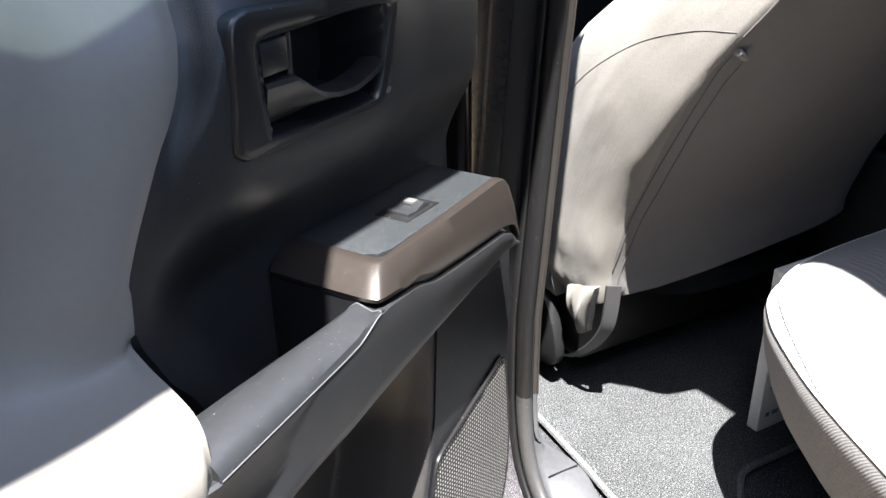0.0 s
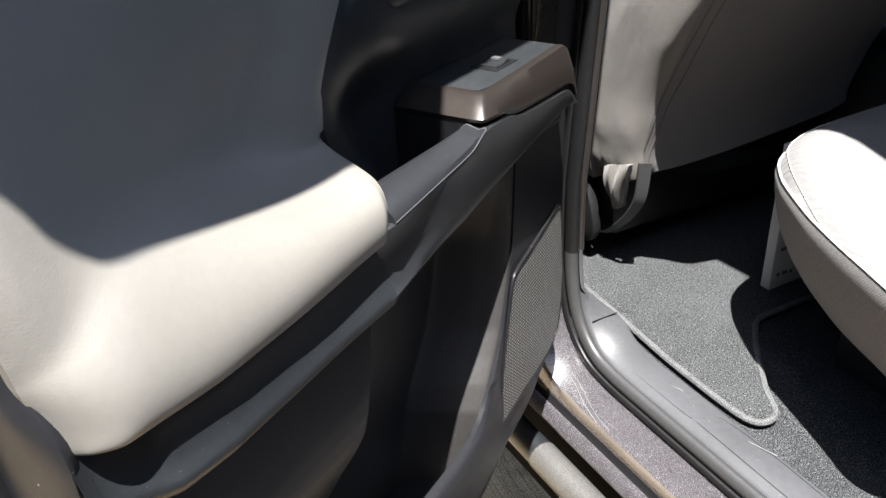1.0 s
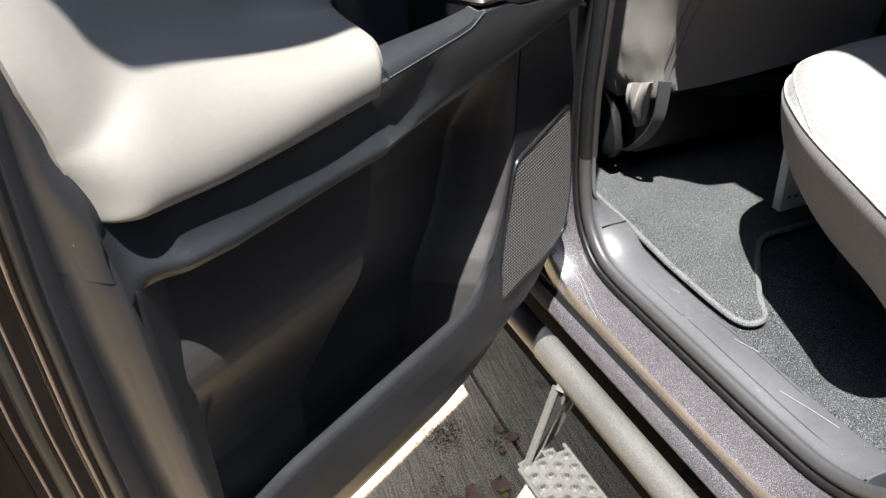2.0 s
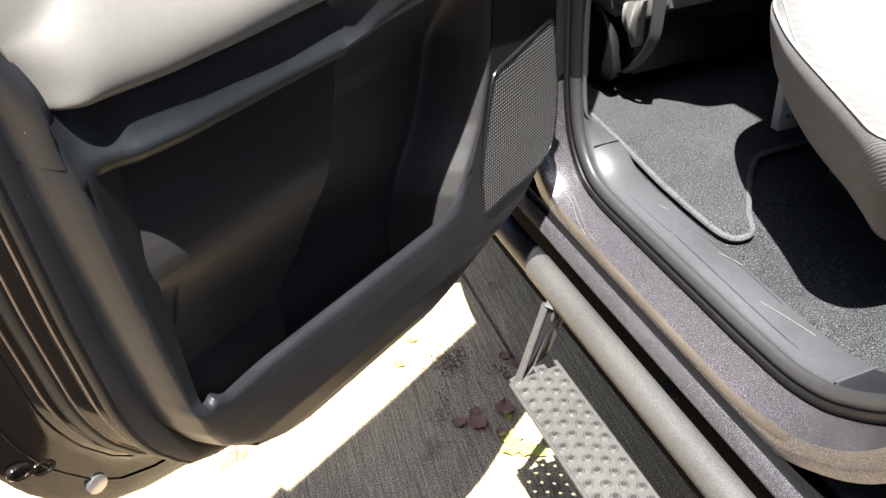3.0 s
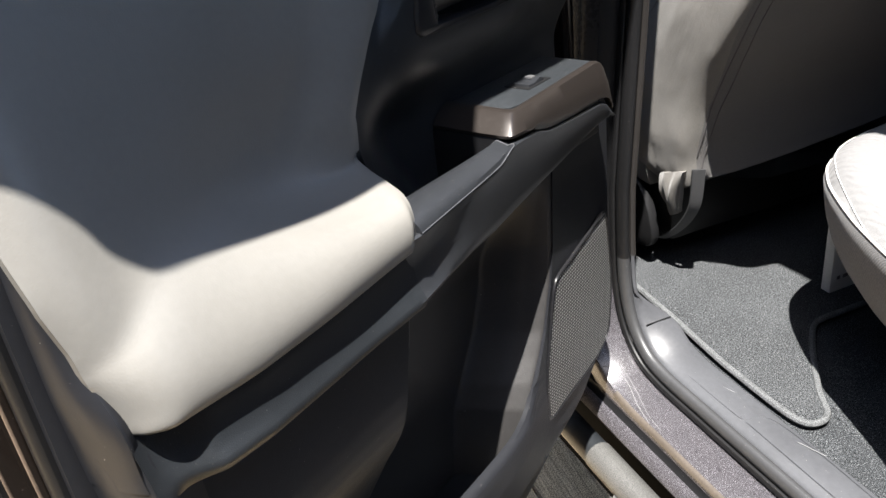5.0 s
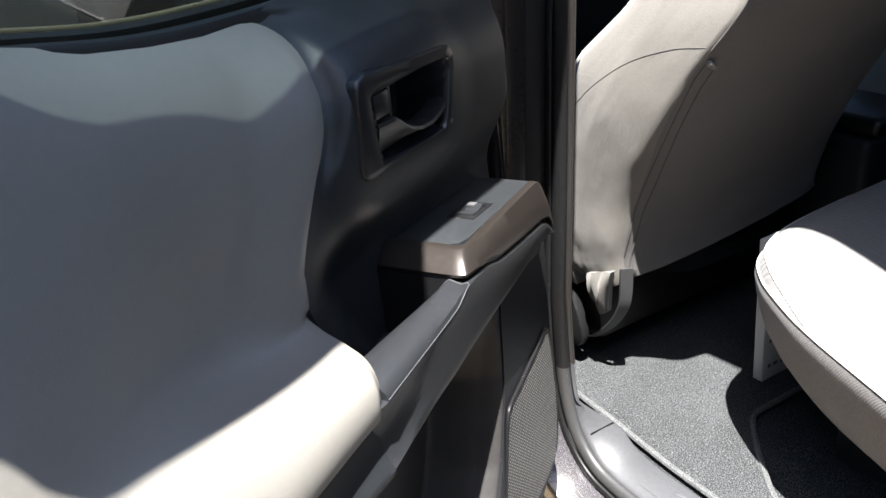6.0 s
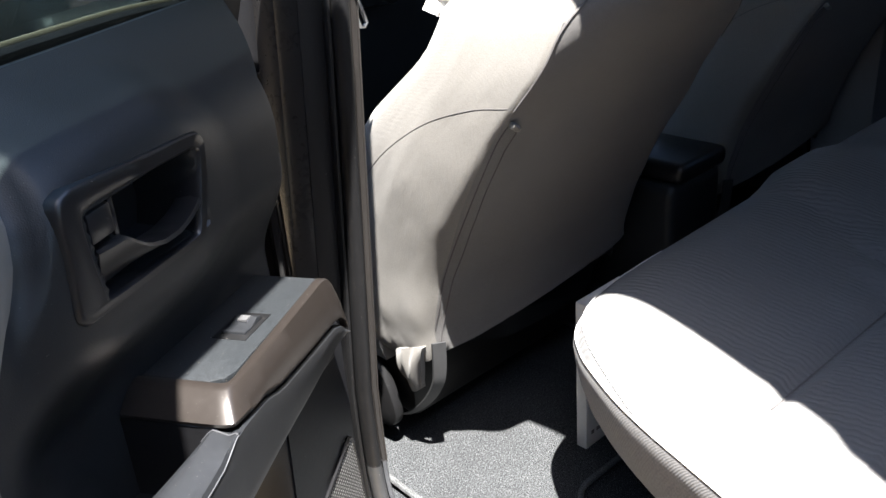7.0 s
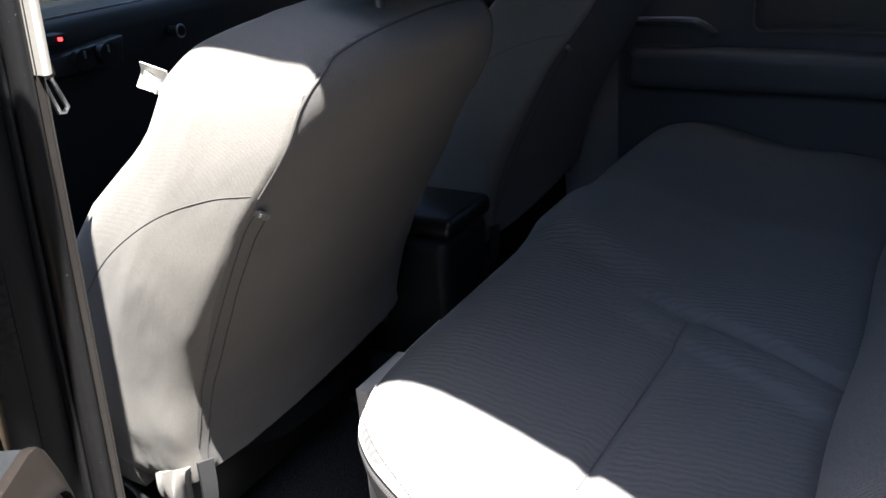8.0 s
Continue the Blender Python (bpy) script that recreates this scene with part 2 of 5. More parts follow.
def grille_material():
    """Black perforated sheet: staggered pale dots millimetres apart, painted sunlit glints between sunk holes."""
    m = bpy.data.materials.new("perforated_grille")
    m.use_nodes = True
    t = m.node_tree
    b = t.nodes["Principled BSDF"]
    link = t.links.new
    co = t.nodes.new("ShaderNodeTexCoord")
    sep = t.nodes.new("ShaderNodeSeparateXYZ")
    link(co.outputs["Object"], sep.inputs[0])

    def op(kind, a, c):
        n = t.nodes.new("ShaderNodeMath")
        n.operation = kind
        for k, v in enumerate((a, c)):
            if isinstance(v, float):
                n.inputs[k].default_value = v
            else:
                link(v, n.inputs[k])
        return n.outputs[0]
    k = 2 * math.pi / 0.0064
    u1 = op("ADD", sep.outputs["X"], sep.outputs["Z"])
    u2 = op("SUBTRACT", sep.outputs["X"], sep.outputs["Z"])
    dots = op("MULTIPLY", op("SINE", op("MULTIPLY", u1, k * 0.7), 0.0), op("SINE", op("MULTIPLY", u2, k * 0.7), 0.0))
    mr = t.nodes.new("ShaderNodeMapRange")
    mr.inputs["From Min"].default_value, mr.inputs["From Max"].default_value = 0.38, 0.70
    link(dots, mr.inputs["Value"])
    mx = t.nodes.new("ShaderNodeMix")
    mx.data_type = "RGBA"
    mx.inputs["A"].default_value, mx.inputs["B"].default_value = (0.006, 0.006, 0.006, 1), (0.42, 0.42, 0.41, 1)
    link(mr.outputs["Result"], mx.inputs["Factor"])
    link(mx.outputs["Result"], b.inputs["Base Color"])
    bump = t.nodes.new("ShaderNodeBump")
    bump.inputs["Strength"].default_value, bump.inputs["Distance"].default_value = 0.6, 0.001
    link(mr.outputs["Result"], bump.inputs["Height"])
    link(bump.outputs["Normal"], b.inputs["Normal"])
    b.inputs["Roughness"].default_value = 0.5
    return m


def glass_material(name, tint):
    m = bpy.data.materials.new(name)
    m.use_nodes = True
    t = m.node_tree
    out = t.nodes["Material Output"]
    tr = t.nodes.new("ShaderNodeBsdfTransparent")
    tr.inputs["Color"].default_value = (*tint, 1)
    gl = t.nodes.new("ShaderNodeBsdfGlossy")
    gl.inputs["Roughness"].default_value = 0.02
    lw = t.nodes.new("ShaderNodeLayerWeight")
    lw.inputs["Blend"].default_value = 0.5
    pw = t.nodes.new("ShaderNodeMath")
    pw.operation = "POWER"
    pw.inputs[1].default_value = 5.0
    t.links.new(lw.outputs["Facing"], pw.inputs[0])
    fr = t.nodes.new("ShaderNodeMapRange")
    fr.inputs["To Min"].default_value = 0.045
    t.links.new(pw.outputs[0], fr.inputs["Value"])
    mx = t.nodes.new("ShaderNodeMixShader")
    t.links.new(fr.outputs[0], mx.inputs[0])
    t.links.new(tr.outputs[0], mx.inputs[1])
    t.links.new(gl.outputs[0], mx.inputs[2])
    t.links.new(mx.outputs[0], out.inputs["Surface"])
    return m


CONCRETE = concrete_material()
DARK_GLASS = glass_material("dark_privacy_glass", (0.27, 0.29, 0.31))
GRILLE = grille_material()
TINTED = glass_material("privacy_glass", (0.43, 0.49, 0.50))
GOLD = material("pale_bright_moulding", (0.50, 0.43, 0.30), 0.30, metal=0.7, vary=0.1)
CLEAR = glass_material("clear_glass", (0.76, 0.79, 0.78))
GLOW = bpy.data.materials.new("red_indicator")
GLOW.use_nodes = True
GLOW.node_tree.nodes["Principled BSDF"].inputs["Emission Color"].default_value = (1, 0.02, 0.02, 1)
GLOW.node_tree.nodes["Principled BSDF"].inputs["Emission Strength"].default_value = 0.5


# ---- mesh helpers ----
def smooth(e0, e1, x):
    k = min(1.0, max(0.0, (x - e0) / (e1 - e0)))
    return k * k * (3 - 2 * k)


def lerp(a, b, k):
    return a + (b - a) * k


def curve1(points):
    """A smooth function through (x, y) points in rising x."""
    xs, ys = [p[0] for p in points], [p[1] for p in points]
    return lambda x: float(np.interp(x, xs, ys))


def spline(points, n=8, closed=False):
    """Catmull-Rom through 2D or 3D points."""
    P = [Vector(p) for p in points]
    out, m = [], len(P)
    for i in range(m if closed else m - 1):
        p1, p2 = P[i], P[(i + 1) % m]
        p0 = P[i - 1] if closed or i > 0 else p1 + (p1 - p2)
        p3 = P[(i + 2) % m] if closed or i + 2 < m else p2 + (p2 - p1)
        for k in range(n):
            t = k / n
            out.append(0.5 * (2 * p1 + (p2 - p0) * t + (2 * p0 - 5 * p1 + 4 * p2 - p3) * t * t + (3 * p1 - p0 - 3 * p2 + p3) * t ** 3))
    if not closed:
        out.append(P[-1])
    return out


def part(name, bm, mat, parent=None, label="", flat=False):
    me = bpy.data.meshes.new(name)
    bmesh.ops.recalc_face_normals(bm, faces=bm.faces[:])
    bm.to_mesh(me)
    bm.free()
    if not flat:
        for p in me.polygons:
            p.use_smooth = True
        me.set_sharp_from_angle(angle=radians(38))
    me.materials.append(mat)
    ob = new(name, me)
    ob.parent = parent
    if label:
        ob["label"] = label
    return ob


def thing(name, m, label, category, group="", kind=""):
    ob = new(name)
    ob.empty_display_size = 0.05
    ob.matrix_basis = m
    return tagged(ob, label, category, group, kind)


def skin(rings, close_ring=True, caps=True, bm=None):
    """Faces between rings of points; each ring has as many points."""
    bm = bm or bmesh.new()
    vs = [[bm.verts.new(p) for p in r] for r in rings]
    n = len(rings[0])
    for a, b in zip(vs, vs[1:]):
        for i in range(n if close_ring else n - 1):
            j = (i + 1) % n
            bm.faces.new((a[i], a[j], b[j], b[i]))
    if caps and close_ring:
        bm.faces.new(vs[0][::-1])
        bm.faces.new(vs[-1])
    return bm


def sheet(fn, nu, nv, thick=(0, -0.004, 0)):
    """A surface fn(u, v), u and v from 0 to 1, with a back shifted by thick and a closed rim."""
    bm = bmesh.new()
    th = Vector(thick)
    F = [[Vector(fn(i / nu, j / nv)) for j in range(nv + 1)] for i in range(nu + 1)]
    A = [[bm.verts.new(p) for p in r] for r in F]
    B = [[bm.verts.new(p + th) for p in r] for r in F]
    for i in range(nu):
        for j in range(nv):
            bm.faces.new((A[i][j], A[i + 1][j], A[i + 1][j + 1], A[i][j + 1]))
            bm.faces.new((B[i][j], B[i][j + 1], B[i + 1][j + 1], B[i + 1][j]))
    for i in range(nu):
        bm.faces.new((A[i][0], B[i][0], B[i + 1][0], A[i + 1][0]))
        bm.faces.new((A[i][nv], A[i + 1][nv], B[i + 1][nv], B[i][nv]))
    for j in range(nv):
        bm.faces.new((A[0][j], A[0][j + 1], B[0][j + 1], B[0][j]))
        bm.faces.new((A[nu][j], B[nu][j], B[nu][j + 1], A[nu][j + 1]))
    return bm


def tube(points, r, sides=10, bm=None, flat=1.0):
    """A round bar along points; r a number or one per point."""
    P = [Vector(p) for p in points]
    rings, up = [], None
    for i, p in enumerate(P):
        d = (P[min(i + 1, len(P) - 1)] - P[max(i - 1, 0)]).normalized()
        if up is None:
            up = Vector((0, 0, 1)) if abs(d.z) < 0.9 else Vector((1, 0, 0))
        side = d.cross(up).normalized()
        up = side.cross(d).normalized()
        rad = r[i] if isinstance(r, (list, tuple)) else r
        rings.append([p + side * rad * math.cos(2 * math.pi * k / sides) + up * rad * flat * math.sin(2 * math.pi * k / sides) for k in range(sides)])
    return skin(rings, bm=bm)


def block(x0, x1, y0, y1, z0, z1, r=0.004, seg=2):
    """A box with rounded edges."""
    bm = bmesh.new()
    bmesh.ops.create_cube(bm, size=1, matrix=Matrix.Translation(((x0 + x1) / 2, (y0 + y1) / 2, (z0 + z1) / 2)) @ Matrix.Diagonal((x1 - x0, y1 - y0, z1 - z0, 1)))
    if r:
        bmesh.ops.bevel(bm, geom=bm.edges[:], offset=r, segments=seg, affect="EDGES", profile=0.5)
    return bm


def prism(outline, y0, y1, r=0.0, seg=2, axis="y"):
    """An outline of (a, b) points made thick along an axis."""
    bm = bmesh.new()
    put = {"y": lambda a, b, c: (a, c, b), "x": lambda a, b, c: (c, a, b), "z": lambda a, b, c: (a, b, c)}[axis]
    A = [bm.verts.new(put(a, b, y0)) for a, b in outline]
    B = [bm.verts.new(put(a, b, y1)) for a, b in outline]
    n = len(outline)
    bm.faces.new(A)
    bm.faces.new(B[::-1])
    for i in range(n):
        bm.faces.new((A[i], B[i], B[(i + 1) % n], A[(i + 1) % n]))
    bmesh.ops.recalc_face_normals(bm, faces=bm.faces[:])
    if r:
        bmesh.ops.bevel(bm, geom=[e for e in bm.edges if e.calc_face_angle(0) > 0.5], offset=r, segments=seg, affect="EDGES", profile=0.5)
    return bm


def strip(path, section, closed_section=True):
    """A section of (out, depth) points run along a path of (point, outward, depth_axis) triples."""
    return skin([[p + o * a + d * b for a, b in section] for p, o, d in path], close_ring=closed_section)



def laid(ob, points, direction, lift=0.0003):
    """Points moved along a direction until they lie on the mesh of ob."""
    me = ob.data
    tree = BVHTree.FromPolygons([v.co for v in me.vertices], [tuple(p.vertices) for p in me.polygons])
    d = Vector(direction).normalized()
    out = []
    for p in points:
        hit = tree.ray_cast(Vector(p) - d * 0.2, d)[0]
        if hit is not None:
            out.append(hit - d * lift)
    return out


# ---- ground ----
def ground_mesh():
    bm = bmesh.new()
    xs = [(-0.0045, 0), (-0.0035, -0.026), (0.0035, -0.027), (0.0045, 0)]
    V = []
    for y in (-400, -2, 2, 400):
        joint = -0.168 - 0.069 * (y - 0.501)
        V.append([bm.verts.new(p) for p in [(-400, y, 0)] + [(joint + x, y, z) for x, z in xs] + [(400, y, 0)]])
    xs = range(6)
    for a, b in zip(V, V[1:]):
        for i in range(len(xs) - 1):
            bm.faces.new((a[i], a[i + 1], b[i + 1], b[i]))
    return bm


ground = part("ground", ground_mesh(), CONCRETE)
ground.matrix_basis = pose(0.071, 0.323, -0.03, 0, 0, -6.8) @ pose(0, -0.3, 0)
tagged(ground, "broom-finished concrete driveway with a joint and stains", "ground", kind="structure")

# Unseen wall, added to block sky and ground light from the door.
wall = part("shade_wall_south", block(-4.0, -0.22, -1.50, -1.32, -0.03, 2.8, 0.01), SHADE_WALL_PAINT)
tagged(wall, "unseen grey wall added to dim the light on the door", "wall", kind="structure")
# Added dark wall, so that glass and paint mirror something dark.
wall = part("reflection_wall_west", block(-4.4, -4.2, -6.0, 4.2, -0.03, 2.6, 0.01), DARK_BACKDROP)
tagged(wall, "unseen dark wall added to darken reflections", "wall", kind="structure")
# Another added dark wall, for a dark view through the door glass.
wall = part("backdrop_wall_north", block(-5.0, 5.0, 4.2, 4.4, -0.03, 3.2, 0.01), DARK_BACKDROP)
tagged(wall, "added dark wall that keeps the window view dark", "wall", kind="structure")

# ---- truck cab ----
cab = thing("truck_cab", pose(0, 0, 0.5), "dark metallic brown pickup truck cab with open rear doorway", "truck", kind="structure")
INV = Matrix.Translation((0, 0, -0.5))


def cab_part(name, bm, mat, label="", parent=None):
    ob = part(name, bm, mat, parent or cab, label)
    if parent is None:
        ob.matrix_basis = INV
    return ob


def tumble(z):
    return 0.075 * max(0.0, z - 0.8)


OPENING = spline([(0.334, 1.70), (0.334, 1.40), (0.334, 1.10), (0.334, 0.85), (0.334, 0.72), (0.329, 0.655), (0.313, 0.602), (0.28, 0.566), (0.235, 0.553),
                  (0.15, 0.551), (0.0, 0.55), (-0.12, 0.55), (-0.19, 0.556), (-0.25, 0.58), (-0.32, 0.64), (-0.38, 0.76), (-0.42, 0.95), (-0.45, 1.2), (-0.50, 1.5), (-0.53, 1.70)], 7)


def opening_path():
    out = []
    for i, p in enumerate(OPENING):
        d = (OPENING[min(i + 1, len(OPENING) - 1)] - OPENING[max(i - 1, 0)]).normalized()
        n = Vector((-d.y, d.x))
        if i < 5 and n.x < 0 or (p.x > 0.3 and n.x < 0):
            n = -n
        out.append((Vector((tumble(p.y), p.x, p.y)), Vector((0, n.x, n.y)), Vector((1, 0, 0))))
    return out


def outward(path):
    fixed = []
    for p, n, d in path:
        to_centre = Vector((0, -0.02, 1.1)) - Vector((0, p.y, p.z))
        fixed.append((p, n if n.dot(to_centre) < 0 else -n, d))
    return fixed


DOORWAY = outward(opening_path())


def inner_x(p):
    """How far the scuff plate reaches inwards: wide on the sill, narrow up the pillar."""
    k = smooth(0.570, 0.645, p.z)
    return lerp(0.0085, -0.047, k) if p.y > 0 else lerp(0.0085, -0.004, smooth(0.6, 0.8, p.z))


def plate_rings(path):
    rings = []
    for p, o, d in path:
        xi = inner_x(p)
        sec = [(0.012, xi + 0.004), (0.001, xi), (-0.002, xi - 0.006), (-0.003, lerp(xi, -0.05, 0.5)), (-0.001, -0.046), (0.004, -0.052), (0.014, -0.055), (0.03, -0.055), (0.03, xi + 0.004)]
        rings.append([p + o * a + d * b for a, b in sec])
    return skin(rings)


split = next(i for i, t in enumerate(DOORWAY) if t[0].z < 0.70)
rear_end = next(i for i, t in enumerate(DOORWAY) if t[0].y < -0.222)
plate = cab_part("sill_scuff_plate", plate_rings(DOORWAY[split:rear_end + 1]), SILL_GREY, "scuffed grey plastic sill plate")
cab_part("rear_opening_trim", plate_rings([(p + o * 0.0015, o, d) for p, o, d in DOORWAY[rear_end:]]), CHARCOAL, "dark plastic trim behind the sill plate")
cab_part("pillar_edge_trim", plate_rings(DOORWAY[:split + 1]), TRIM_BROWN, "grey-brown glossy trim up the pillar")
cab_part("pillar_trim_edge", tube([p + o * 0.001 + d * (inner_x(p) + 0.001) for p, o, d in DOORWAY[:split + 1]], 0.0022, 8), BEAD, "pale grey edge of the pillar trim")
cab_part("pillar_ridge", tube([p + o * -0.0035 + d * (-0.0475) for p, o, d in DOORWAY[:split + 1]], 0.0012, 6), TRIM_BROWN)
BEAD_SECTION = [(0.005 + 0.0115 * math.cos(a), -0.0615 + 0.0085 * math.sin(a)) for a in np.linspace(0, 2 * math.pi, 14, endpoint=False)]
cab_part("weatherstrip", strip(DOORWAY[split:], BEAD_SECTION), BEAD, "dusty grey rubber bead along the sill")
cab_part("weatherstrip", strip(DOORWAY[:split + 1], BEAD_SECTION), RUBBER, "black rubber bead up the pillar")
cab_part("seal_lip", strip(DOORWAY, [(0.0155 + 0.0055 * math.cos(a), -0.0715 + 0.0035 * math.sin(a)) for a in np.linspace(0, 2 * math.pi, 10, endpoint=False)]), RUBBER, "black seal lip")
front_end = [t for t in DOORWAY if t[0].y > 0.2 and 0.552 < t[0].z < 0.70]
p, o, d = min(front_end, key=lambda t: abs(t[0].z - 0.592))
cab_part("plate_joint", tube([p + o * -0.0035 + d * x for x in np.linspace(-0.046, inner_x(p) - 0.002, 8)], 0.0008, 5), RUBBER, "dark joint in the sill plate", plate)
p, o, d = DOORWAY[rear_end]
cab_part("plate_lip", tube([p + o * -0.0022 + d * x for x in np.linspace(-0.050, inner_x(p) - 0.002, 8)], 0.0014, 6), SILL_GREY, "rounded end of the sill plate", plate)
for pts in (((-0.036, 0.26), (-0.036, 0.12), (-0.030, 0.115)), ((-0.006, 0.27), (-0.004, 0.165), (-0.018, 0.19)), ((-0.034, 0.10), (-0.036, -0.05), (-0.036, -0.15), (-0.030, -0.165), (-0.012, -0.165)), ((-0.030, 0.105), (-0.004, 0.09), (0.002, 0.02), (0.0, -0.08))):
    cab_part("emboss_line", tube([Vector((x, y, 0.5532)) for x, y in spline(pts, 6)], 0.0004, 5), SILL_GREY, "", plate)
for pts, r in ((((-0.006, 0.040), (0.005, 0.004)), 0.0006), (((-0.022, -0.065), (-0.012, -0.105), (-0.004, -0.143)), 0.0006), (((-0.024, 0.205), (-0.022, 0.197), (-0.007, 0.155)), 0.0005)):
    cab_part("scratch", tube([Vector((x, y, 0.5534)) for x, y in spline(pts, 6)], r, 4), SCRATCH, "pale scratch", plate)
FLANGE = [(0.030, -0.060), (0.0225, -0.070), (0.022, -0.078), (0.0255, -0.110), (0.030, -0.1235), (0.036, -0.127), (0.06, -0.127), (0.06, -0.06)]
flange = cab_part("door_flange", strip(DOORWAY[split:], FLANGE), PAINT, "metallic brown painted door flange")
# Flange paint darkened here for shade and dark reflections up the pillar.
cab_part("pillar_flange", strip(DOORWAY[:split + 1], FLANGE), SHADED_PILLAR_PAINT, "brown painted pillar flange, darkened for its shade")
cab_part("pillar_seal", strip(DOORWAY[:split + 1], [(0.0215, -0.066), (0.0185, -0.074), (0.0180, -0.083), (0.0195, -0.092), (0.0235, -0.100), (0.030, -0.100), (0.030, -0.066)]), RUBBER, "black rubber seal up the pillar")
cab_part("pillar_highlight_bead", tube([p + o * 0.0225 + d * (-0.0775) for p, o, d in DOORWAY[:split + 1]], 0.0009, 6), PAINT_GLOSS, "thin glossy bead along the pillar")
for pts, r in ((((-0.122, 0.304), (-0.109, 0.293), (-0.103, 0.266), (-0.113, 0.228), (-0.120, 0.19)), 0.0005), (((-0.097, 0.290), (-0.098, 0.257), (-0.112, 0.205), (-0.116, 0.17)), 0.00035)):
    line3 = laid(flange, [Vector((x, y, 0.62)) for x, y in spline(pts, 8)], (0, 0, -1), 0.0002)
    part("scratch", tube(line3, r, 5), SCRATCH, flange, "pale curved scuff")
y_runs = np.linspace(0.62, -1.2, 24)


def run_y(section, ys=y_runs):
    return skin([[Vector((x, y, z)) for x, z in section] for y in ys])


cab_part("rocker_channel", run_y([(-0.110, 0.500), (-0.126, 0.5105), (-0.1275, 0.5065), (-0.1315, 0.5005), (-0.1350, 0.4975), (-0.1350, 0.480), (-0.11, 0.480)]), RUBBER, "dark dusty rubber channel along the rocker")
sill_run = [t for t in DOORWAY if t[0].z < 0.575 and -0.24 < t[0].y < 0.26]
cab_part("dust_strip", strip(sill_run, [(0.0284, -0.1208), (0.0295, -0.1240), (0.0325, -0.1264), (0.0355, -0.1276), (0.036, -0.1265), (0.031, -0.1225), (0.0295, -0.1205)]), TAN, "tan strip of dust along the foot of the flange")
cab_part("rocker_panel", run_y([(-0.1350, 0.497), (-0.1365, 0.5045), (-0.1400, 0.5040), (-0.1485, 0.497), (-0.1520, 0.491), (-0.1510, 0.487), (-0.137, 0.486)]), PAINT, "metallic brown painted rocker panel")
# Glossless black panel, put in for the shade in the rocker gap.
cab_part("rocker_gap_panel", run_y([(-0.1495, 0.4865), (-0.1480, 0.4835), (-0.121, 0.476), (-0.118, 0.30), (-0.08, 0.30), (-0.08, 0.4865)]), GAP_BLACK, "black panel for the shaded gap under the rocker")
cab_part("underbody", block(-0.09, 1.45, -1.3, 1.6, 0.40, 0.50, 0.01), DARK_METAL, "black underbody")

# floor and its carpet
def carpet_at(u, v):
    x, y = lerp(0.015, 1.39, u), lerp(-0.62, 1.35, v)
    hump = 0.12 * smooth(0.55, 0.66, x) * (1 - smooth(0.78, 0.89, x))
    toe = 0.2 * smooth(1.0, 1.35, y)
    return x, y, 0.541 + hump + toe + 0.0015 * noise.noise((x * 14, y * 14, 0))


cab_part("floor_carpet", sheet(carpet_at, 60, 80, (0, 0, -0.02)), CARPET, "dark grey looped floor carpet")

# body shell beyond the doorway
def lean_block(x0, x1, y0, y1, z0, z1, lean, r=0.006):
    bm = block(x0, x1, y0, y1, z0, z1, r)
    for v in bm.verts:
        v.co.x += lean * max(0.0, v.co.z - 0.8)
    return bm


# Pillar coloured black to stand in for the dark it reflects.
cab_part("pillar", lean_block(-0.155, -0.075, 0.40, 0.49, 0.47, 1.68, 0.075), BLACK_SMOOTH, "middle pillar, coloured black for its dark reflections")
cab_part("pillar_trim", lean_block(-0.074, -0.050, 0.362, 0.49, 0.62, 1.68, 0.075), CHARCOAL, "charcoal plastic pillar trim")
garnish = []
for z in np.linspace(1.252, 1.66, 6):
    sx = tumble(z)
    garnish.append([Vector((sx - 0.052, 0.324, z)), Vector((sx - 0.0495, 0.321, z)), Vector((sx - 0.048, 0.321, z)), Vector((sx - 0.0425, 0.325, z)), Vector((sx - 0.0415, 0.40, z)), Vector((sx - 0.049, 0.40, z))])
cab_part("pillar_garnish", skin(garnish), TRIM_BEIGE, "pale grey upper pillar trim")
cab_part("front_door", lean_block(-0.165, -0.07, 0.50, 1.55, 0.50, 1.13, 0.02, 0.012), PAINT_GLOSS, "closed front door seen from inside")
front_pane = sheet(lambda u, v: (-0.125 + 0.17 * v + 0.02 * u, lerp(0.53, 1.45, u), lerp(1.11, 1.62, v)), 4, 4, (0.003, 0, 0))
cab_part("front_window", front_pane, CLEAR, "clear front door glass")
cab_part("rear_pillar", lean_block(-0.13, -0.03, -0.78, -0.56, 0.47, 1.68, 0.09), PAINT_GLOSS)
cab_part("rear_quarter", lean_block(-0.13, 0.0, -0.78, -0.47, 0.50, 1.0, 0.0), PAINT_GLOSS)


RAIL_EDGE = spline([(-0.8, -0.05), (-0.55, -0.05), (-0.43, -0.047), (-0.385, -0.034), (-0.36, -0.012), (-0.305, 0.012), (-0.26, 0.0195), (-0.2, 0.028), (-0.1, 0.032), (0.0, 0.029), (0.09, 0.021), (0.17, 0.022), (0.45, 0.02), (1.2, 0.02)], 6)
RAIL = curve1([(p.x, p.y) for p in RAIL_EDGE])


def roof_at(u, v):
    y = lerp(-0.8, 1.14, v)
    x = lerp(0.055 + RAIL(y), 1.325 - RAIL(y), u)
    return x, y, 1.715 - 0.05 * (2 * u - 1) ** 2 - 0.05 * (2 * v - 1) ** 4


